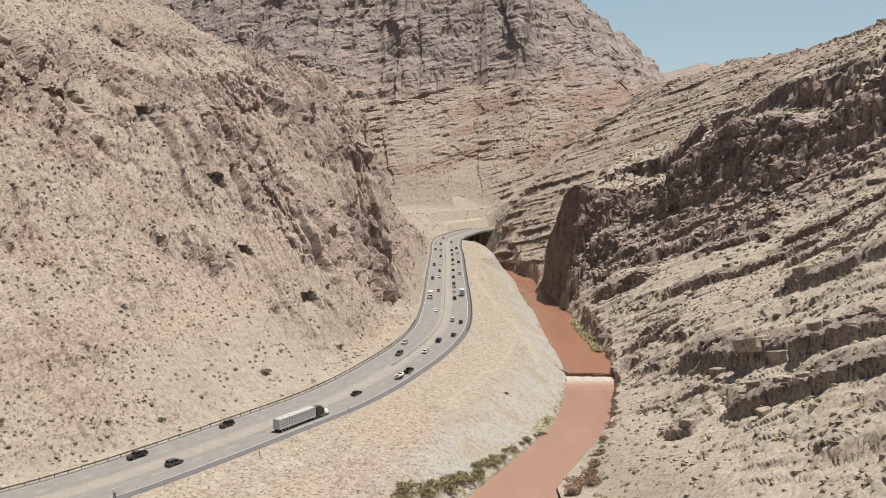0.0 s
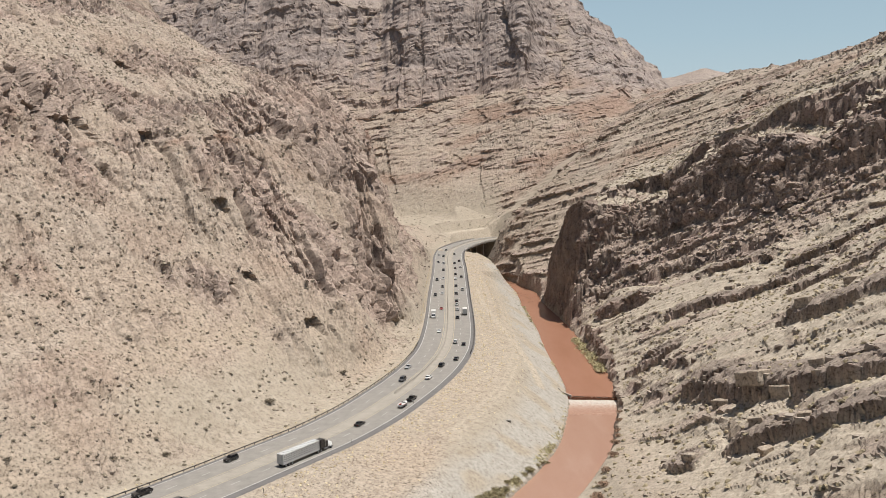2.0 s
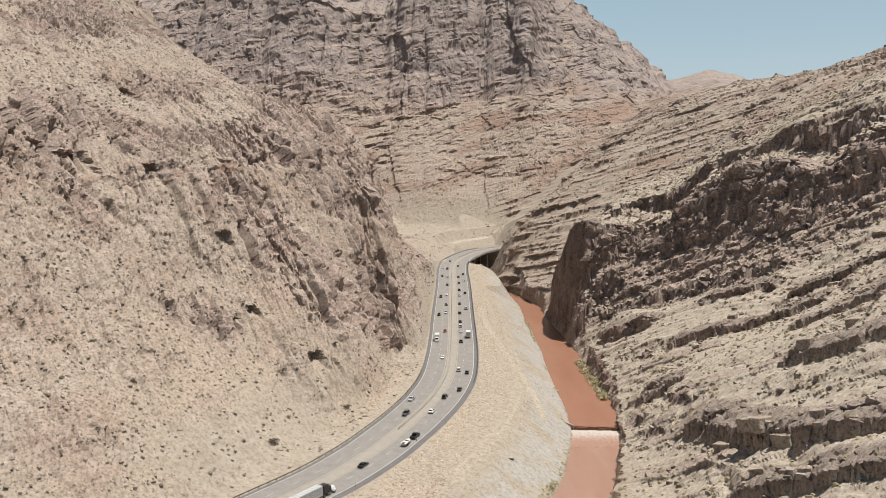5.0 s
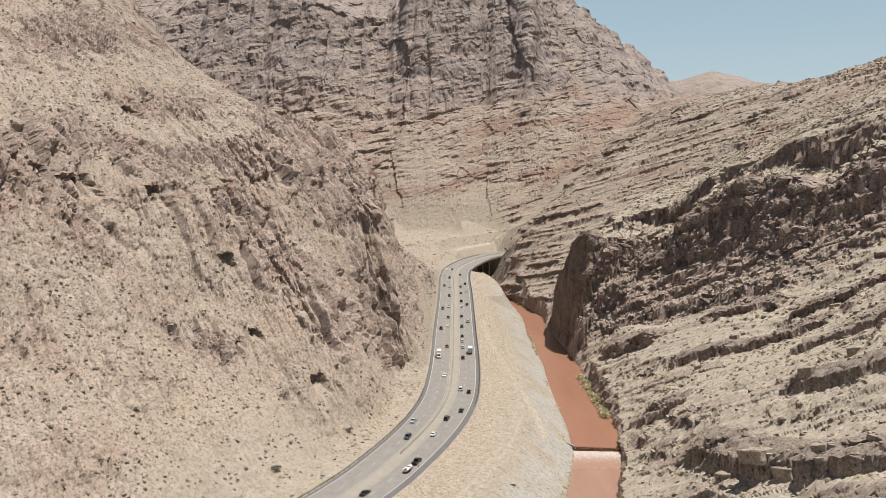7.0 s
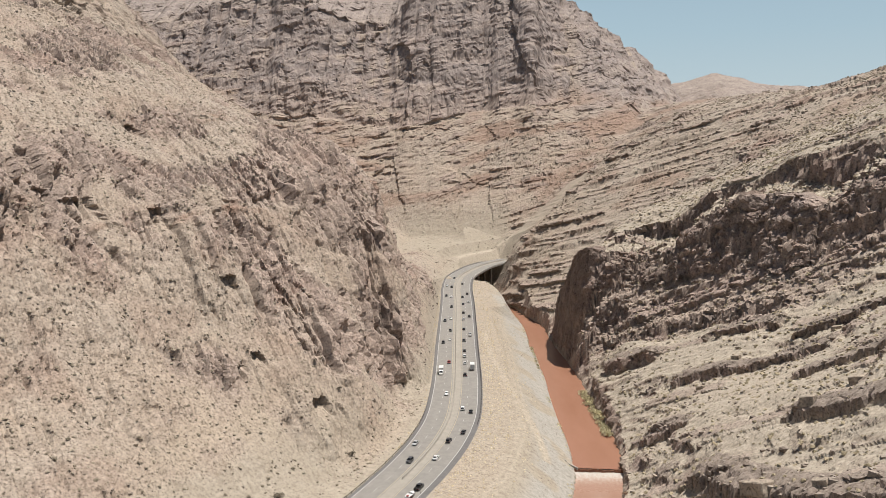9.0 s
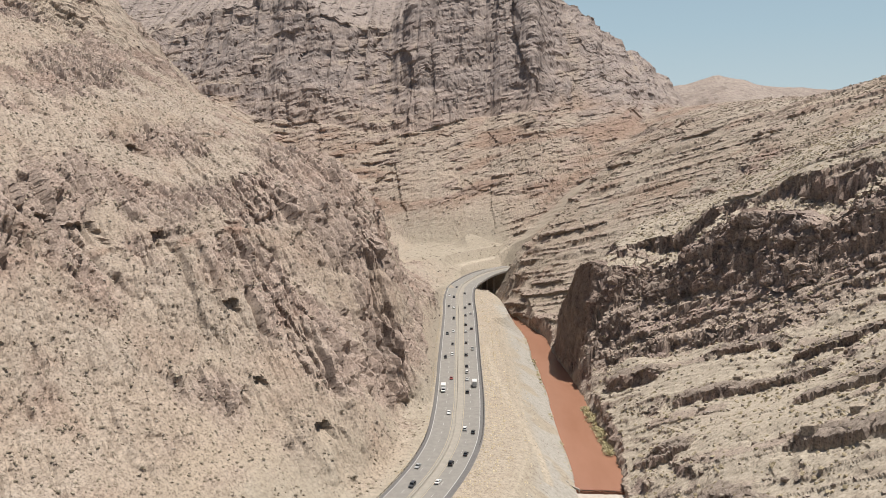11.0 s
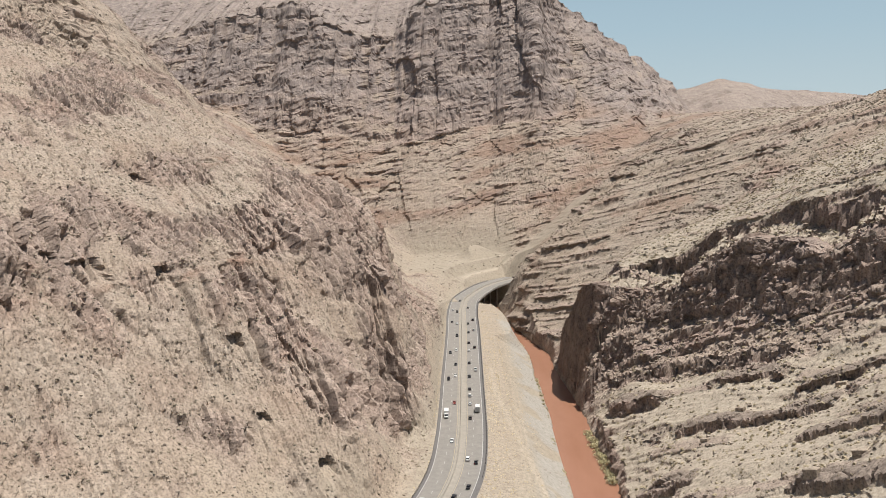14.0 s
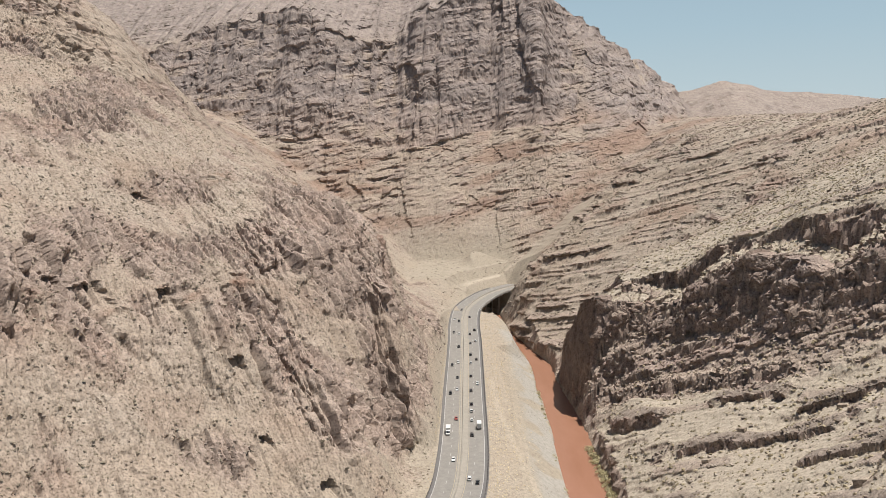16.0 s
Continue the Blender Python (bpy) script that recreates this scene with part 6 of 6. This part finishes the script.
def scatter_all():
    for g, shrubs, stones, r in (("hillside_west", 16000, 7000, (0.3, 1.1)), ("hillside_east", 20000, 6000, (0.35, 1.45)), ("ridge_east", 8000, 6000, (0.7, 1.9)), ("hillside_back", 2400, 1500, (0.6, 1.5)), ("mountain", 4000, 1500, (0.9, 1.9))):
        co, nrm, kinds, road_d, bank, area = GROUND[g]
        ok = (np.abs(road_d) > 16) & (bank > 3) & (co[:, 1] < 1480)
        gentle = smooth(0.42, 0.65, nrm[:, 2]) * (1 - 0.45 * kinds["rock"])
        scatter("shrubs", MOUNDS, [MOUND_TRIS] * 12, g, (0.7 + density(g, 30, 81)) * ok * gentle * (0.8 + 0.5 * smooth(20, 120, co[:, 2])), shrubs, r, MAT_OLIVE if g == "hillside_east" else MAT_SHRUB, "low dry desert shrubs dotted over the slope", "shrubs", 0.1)
        scatter("stones", STONES, STONE_FACES, g, density(g, 22, 82) ** 2 * ok * (0.3 + kinds["rock"]), stones, (0.22, 1.1 if r[1] < 1.4 else 2.0), MAT_STONE, "loose broken limestone blocks on the slope", "stones", 0.15)
    co, nrm, kinds, road_d, bank, area = GROUND["valley_floor"]
    verge = smooth(13.6, 15, np.abs(road_d)) * (smooth(24, 17, np.abs(road_d)) + 0.25 * smooth(44, 30, np.abs(road_d))) * (bank > 2) * (co[:, 1] < 800) * density("valley_floor", 9, 83)
    verge = verge + (bank > 6) * (co[:, 1] < 700) * (road_d > 0) * (1.6 * np.exp(-((road_d - 23.0) / 0.7) ** 2) + 1.2 * np.exp(-((road_d - 27.5) / 0.7) ** 2)) * density("valley_floor", 12, 86)
    scatter("grass", MOUNDS, [MOUND_TRIS] * 12, "valley_floor", verge, 4200, (0.2, 0.62), MAT_GRASS, "dry yellow grass along the road verges", "grass", 0.1)
    bankside = smooth(1.0, 4.0, bank) * smooth(30, 20, bank) * (road_d > 16) * density("valley_floor", 14, 84)
    scatter("gravel", STONES, STONE_FACES, "valley_floor", bankside, 2400, (0.1, 0.45), MAT_STONE, "pale broken stone on the river embankment", "gravel", 0.1)
    waterside = smooth(0.2, 1.2, bank) * smooth(3.6, 2.2, bank) * (co[:, 0] < 66) * np.clip(density("valley_floor", 16, 85) - 0.35, 0, None) * (0.15 + smooth(345, 320, co[:, 1]))
    scatter("reeds", TUFTS, TUFT_FACES, "valley_floor", waterside, 900, (0.4, 1.1), MAT_REED, "olive reeds and brush at the water's edge", "reeds", 0.1)


scatter_all()


def ground_at(x, y):
    """Surface height near a place, from the built ground."""
    best = None
    for co, *_ in GROUND.values():
        if co[:, 0].min() <= x <= co[:, 0].max() and co[:, 1].min() <= y <= co[:, 1].max():
            k = ((co[:, 0] - x) ** 2 + (co[:, 1] - y) ** 2).argmin()
            if best is None or co[k, 2] > best:
                best = co[k, 2]
    return float(best)


def build_bush(name, label, mat, x, y, r, leaves, flat=0.8, group="bushes"):
    """One bush: a few bent stems and a crown of many small leaves."""
    z = max(ground_at(x, y), 0.0 if y > 384 else -2.0) - 0.1
    ob = tagged(new(name), label, "bush", group=group)
    ob.matrix_basis = pose(x, y, z)
    bm = bmesh.new()
    rnd = random.Random(int(abs(x * 31 + y * 7)))
    for i in range(7):
        a = rnd.uniform(0, 6.28)
        tip = Vector((math.cos(a) * r * 0.55, math.sin(a) * r * 0.55, r * flat * 0.8))
        q = tip.to_track_quat("Z", "Y").to_matrix().to_4x4()
        bmesh.ops.create_cone(bm, cap_ends=False, segments=5, radius1=0.05 * r, radius2=0.015 * r, depth=tip.length, matrix=Matrix.Translation(tip / 2) @ q)
    part("stem", bm, MAT_TWIG, ob)
    pts = []
    for i in range(9):
        a, d = rnd.uniform(0, 6.28), rnd.uniform(0, 0.62) * r
        s = rnd.uniform(0.38, 0.62) * r
        pts.append(tuft(leaves // 5, 0.11, flat) * s + np.array((math.cos(a) * d, math.sin(a) * d, rnd.uniform(0.1, 0.45) * r * flat)))
    v = np.concatenate(pts)
    crown = new("crown", raw_mesh("crown", v, np.arange(len(v)).reshape(-1, 3), mat))
    crown.parent = ob
    return ob


MAT_TWIG = plain("shrub_twigs", (0.16, 0.12, 0.08), 0.9)
for x, y, r in ((-45, 347, 2.2), (-65, 301, 2.4), (-86, 255, 1.9), (-97, 243, 1.7), (-62, 366, 1.4), (-52, 366, 1.5), (-118, 226, 1.2)):
    build_bush("bush", "round grey-brown desert bush beside the motorway", MAT_SHRUB, x, y, r, 540, 0.75, "roadside bushes")
RIVERSIDE = random.Random(3)
for i in range(34):
    u = i / 33
    side = -9.6 + 41.5 * u + RIVERSIDE.uniform(-1.2, 0.6)
    far_off = np.interp(side, (-10, 0, 8, 17.5, 28.7, 33), (222, 240, 254, 274, 298, 305))
    build_bush("brush", "olive-green brush along the river bank", MAT_BRUSH, side - 2.6 * (1 - u) * RIVERSIDE.uniform(0.2, 2.4), far_off, (4.6 - 3.3 * u) * RIVERSIDE.uniform(0.75, 1.15), 430, 0.62, "river bank brush")
for x, y, r in ((36.5, 248.5, 4.2), (39.5, 255, 3.8), (34.5, 242, 3.6), (40.5, 247, 3.2), (43, 261, 2.8), (61, 327, 2.2), (63, 336, 2.0), (53.5, 297, 2.4), (57.5, 312, 2.3), (64.5, 346, 1.5), (49, 282, 2.2), (46, 270, 2.2), (59.5, 319, 1.8)):
    build_bush("tamarisk", "reddish-brown dry tamarisk at the water's edge", MAT_DRY, x, y, r, 640, 0.8, "tamarisks")
for i in range(12):
    build_bush("reed_clump", "yellow-green reed clump on the river bank", MAT_REED, 71.5 - 0.033 * (6.8 * i) * 0.9, 430 + i * 6.8, 3.9 + 0.9 * math.sin(i * 1.7), 520, 0.75, "reed clumps")

for i in range(9):
    build_bush("reed_clump", "yellow-green reed clump on the river bank", MAT_REED, 47.2 - 0.02 * i + 0.5 * math.sin(i * 2.1), 556 + i * 9.5, 1.7 + 0.5 * math.sin(i * 1.3), 360, 0.7, "reed clumps")


# ---- fallen blocks, posts, sign ----
def build_block(x, y, size, tall, turn):
    """A fallen limestone block: a crooked box with broken edges and a rough skin."""
    bm = bmesh.new()
    bmesh.ops.create_cube(bm, size=1, matrix=Matrix.Diagonal((size, min(size * 0.72, 6.0), tall, 1)))
    bmesh.ops.bevel(bm, geom=bm.edges[:], offset=size * 0.035, segments=1, affect="EDGES")
    bmesh.ops.subdivide_edges(bm, edges=bm.edges[:], cuts=2, use_grid_fill=True)
    for v in bm.verts:
        q = Vector((v.co.x + x, v.co.y + y, v.co.z))
        v.co += v.co.normalized() * (0.12 * size * noise.noise(q / (size * 0.7)) + 0.06 * size * noise.noise(q * 2.2 / size * 2))
    ob = part("limestone_block", bm, MAT_TERRAIN)
    ob.matrix_basis = pose(x, y, ground_at(x, y) + tall * 0.06, 0, -14, turn)
    return tagged(ob, "large fallen limestone block resting on the rocky slope", "boulder", group="fallen blocks")


for row in ((91, 269, 9.5, 4.6, -62), (96.5, 257, 7.0, 4.6, -60), (86.5, 283, 6.0, 4.0, -48), (102, 248, 4.2, 4.2, -40), (84.5, 246.5, 3.6, 2.6, -20), (82, 230, 3.4, 3.0, 15), (88.5, 236, 2.8, 2.0, -60), (69.5, 258, 4.6, 2.4, -58), (91, 228, 3.6, 2.4, -35),
            (118, 301, 5.0, 3.4, -44), (126, 408, 4.0, 2.8, -44), (134, 300, 5.2, 3.6, -30), (162, 385, 4.6, 2.8, -35), (108, 400, 3.4, 2.0, -45)):
    build_block(*row)


def build_post(x, y, tall, label):
    ob = tagged(new("marker_post"), label, "post", group="marker posts")
    ob.matrix_basis = pose(x, y, ground_at(x, y) - 0.1)
    bm = bmesh.new()
    bmesh.ops.create_cube(bm, size=1, matrix=pose(0, 0, tall / 2) @ Matrix.Diagonal((0.12, 0.08, tall, 1)))
    part("shaft", bm, MAT_RUST, ob)
    bm = bmesh.new()
    bmesh.ops.create_cube(bm, size=1, matrix=pose(0, -0.06, tall - 0.16) @ Matrix.Diagonal((0.22, 0.03, 0.34, 1)))
    part("reflector", bm, MAT_WHITE, ob)


for x, y in ((-52.5, 234.5), (-33, 274), (-15.5, 316), (-71, 212)):
    build_post(x, y, 1.5, "steel delineator post with a white reflector on the verge")


def build_sign(x, y, turn):
    """A blank-backed road sign on two legs."""
    ob = tagged(new("road_sign"), "small white road sign on two steel legs beside the motorway", "sign")
    ob.matrix_basis = pose(x, y, ground_at(x, y) - 0.15, 0, 0, turn)
    for sx in (-0.5, 0.5):
        bm = bmesh.new()
        bmesh.ops.create_cube(bm, size=1, matrix=pose(sx, 0, 1.3) @ Matrix.Diagonal((0.1, 0.1, 2.6, 1)))
        part("leg", bm, MAT_STEEL, ob)
    bm = bmesh.new()
    bmesh.ops.create_cube(bm, size=1, matrix=pose(0, -0.08, 2.2) @ Matrix.Diagonal((1.5, 0.04, 1.5, 1)))
    part("panel", bm, MAT_WHITE, ob)
    for i, w in enumerate((1.0, 0.8, 0.9)):
        bm = bmesh.new()
        bmesh.ops.create_cube(bm, size=1, matrix=pose(0, -0.11, 2.6 - i * 0.38) @ Matrix.Diagonal((w, 0.012, 0.16, 1)))
        part("text_bar", bm, MAT_TRIM, ob)


build_sign(-79.5, 202, -45)


def build_drain():
    """Concrete inlet box on the embankment."""
    ob = tagged(new("drain_inlet"), "small concrete drain inlet box set in the embankment", "drain")
    ob.matrix_basis = pose(18.8, 316.7, ground_at(18.8, 316.7))
    block("box", (-1.2, 1.2, -0.6, 0.6, -0.8), (-1.2, 1.2, -0.6, 0.6, 0.45), MAT_CONCRETE, ob, 0.05)
    # black panel on the solid box, standing for the shade inside the inlet
    block("opening_shade", (-0.9, 0.9, -0.63, -0.58, -0.1), (-0.9, 0.9, -0.63, -0.58, 0.3), MAT_TRIM, ob)


build_drain()
